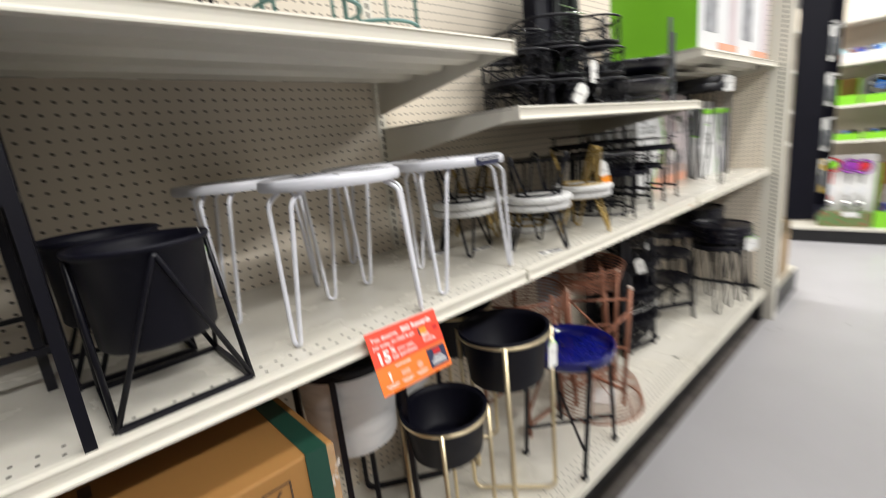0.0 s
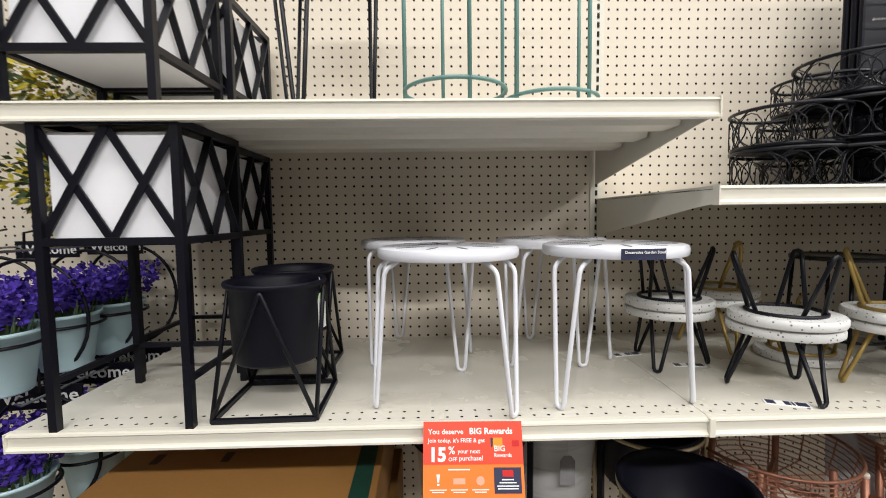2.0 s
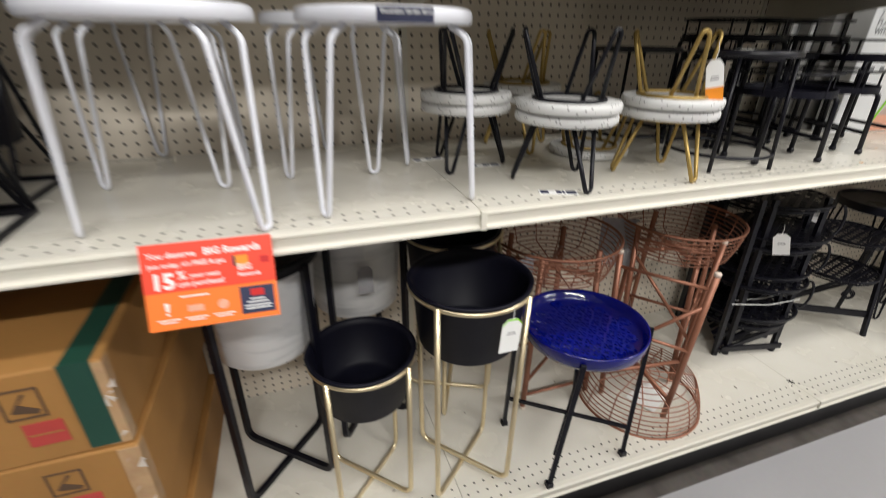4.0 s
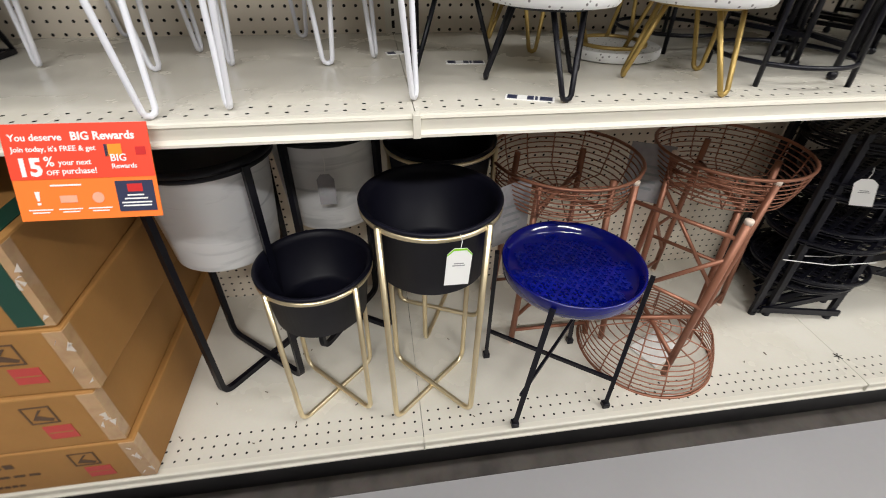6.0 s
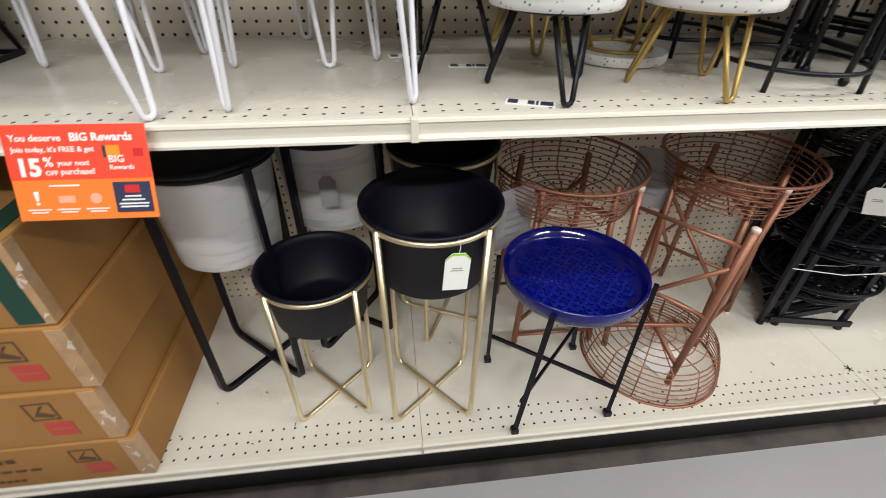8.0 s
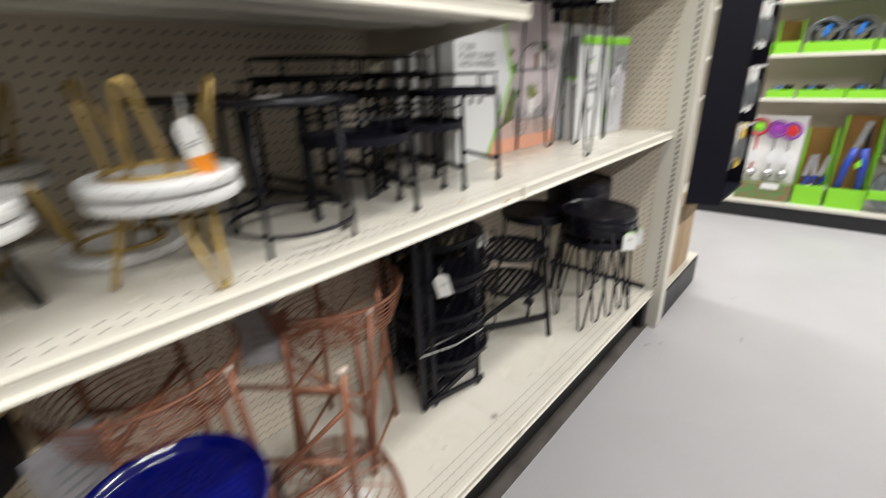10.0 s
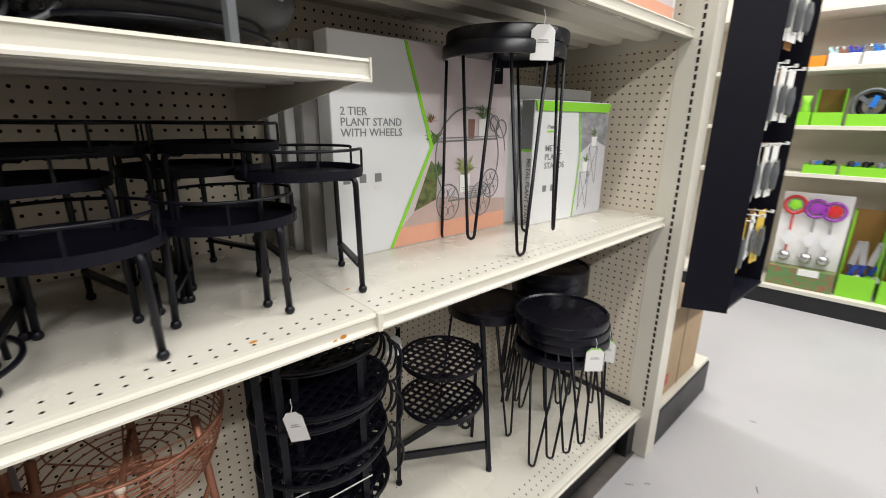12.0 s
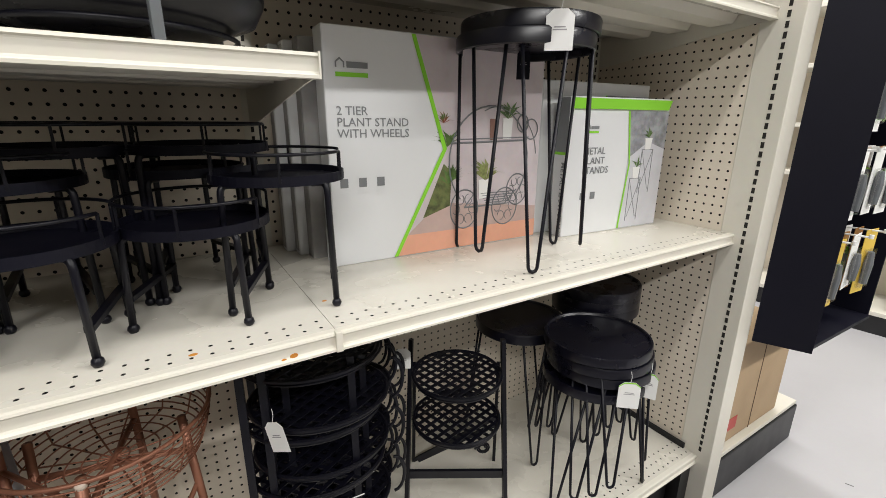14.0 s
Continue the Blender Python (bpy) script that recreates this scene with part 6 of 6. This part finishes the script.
part("shelf", one_box(0.95, 2.1, 0.02, 0.43, 0.545, 0.572, 0.002), CREAM, fg)
for k in range(3):
    hc = far_thing("hose_card", 1.02 + 0.24 * k, 0.08, 0.155, "dark green coiled hose on a clear hanging card", "hose", "carded hoses")
    part("coil", tube(bmesh.new(), [(0.055 * math.cos(t) * (1 if math.sin(t) > 0 else 1), 0.0, 0.17 + (0.10 if math.sin(t) > 0 else 0.12) * math.sin(t)) for t in np.linspace(0, 6.283, 30)[:-1]], 0.042, 10, True), mat("dark_hose_%d" % k, (0.05, 0.08, 0.08), 0.4), hc, smooth=True)
    part("band", one_box(-0.105, 0.105, -0.05, 0.045, 0.10, 0.17, 0.004), LIME, hc, "lime green paper band")
    part("wrap", one_box(-0.108, 0.108, -0.046, 0.05, 0.0, 0.36, 0.01), FILM, hc, "clear plastic wrap")

# ---- small marks and litter ----
RUST = mat("orange_rust_stain", (0.62, 0.25, 0.03), 0.8, var=0.2, scale=80)
for x, y, z, r in ((1.150, -0.0025, MID - 0.022, 0.004), (1.135, -0.0025, MID - 0.025, 0.0025), (1.02, 0.035, MID + 0.0003, 0.004), (1.24, 0.13, MID + 0.0003, 0.003)):
    st_ = thing("rust_stain", x, y, z, "small orange rust stain on the cream shelf", "stain", "rust stains")
    bm = turned([(0, -0.0003), (r, -0.0003), (r * 0.9, 0.0003), (0, 0.0004)], 9)
    bmesh.ops.transform(bm, verts=bm.verts, matrix=(pose(0, 0, 0, 90, 0, 0) if y < 0 else Matrix()) @ Matrix.Diagonal((1.6, 1, 1, 1)))
    part("stain", bm, RUST, st_)
rnd = random.Random(31)
bits = bmesh.new()
for k in range(26):
    x, y = rnd.uniform(-0.6, 1.5), rnd.uniform(0.02, 0.4)
    a = rnd.uniform(0, 6.28)
    L = rnd.uniform(0.003, 0.011)
    bar(bits, (x, y, BASE + 0.0012), (x + L * math.cos(a), y + L * math.sin(a), BASE + 0.0012), 0.0018, 0.0016)
solid("deck_litter", bits, CARD_DARK, "small dark scraps scattered on the base deck", "litter", "stuff")
SCUFF = mat("dark_heel_scuff", (0.16, 0.155, 0.16), 0.5, var=0.3, scale=120)
for x, y, L, a in ((2.27, -0.085, 0.030, -48), (2.325, -0.130, 0.022, -50), (2.60, -0.42, 0.035, 20), (3.05, -0.30, 0.025, -70)):
    sc = thing("heel_scuff", x, y, 0.0005, "short dark heel scuff on the grey floor", "mark", "heel scuffs", rz=a)
    part("scuff", one_box(-L / 2, L / 2, -0.002, 0.002, 0.0, 0.0006), SCUFF, sc)
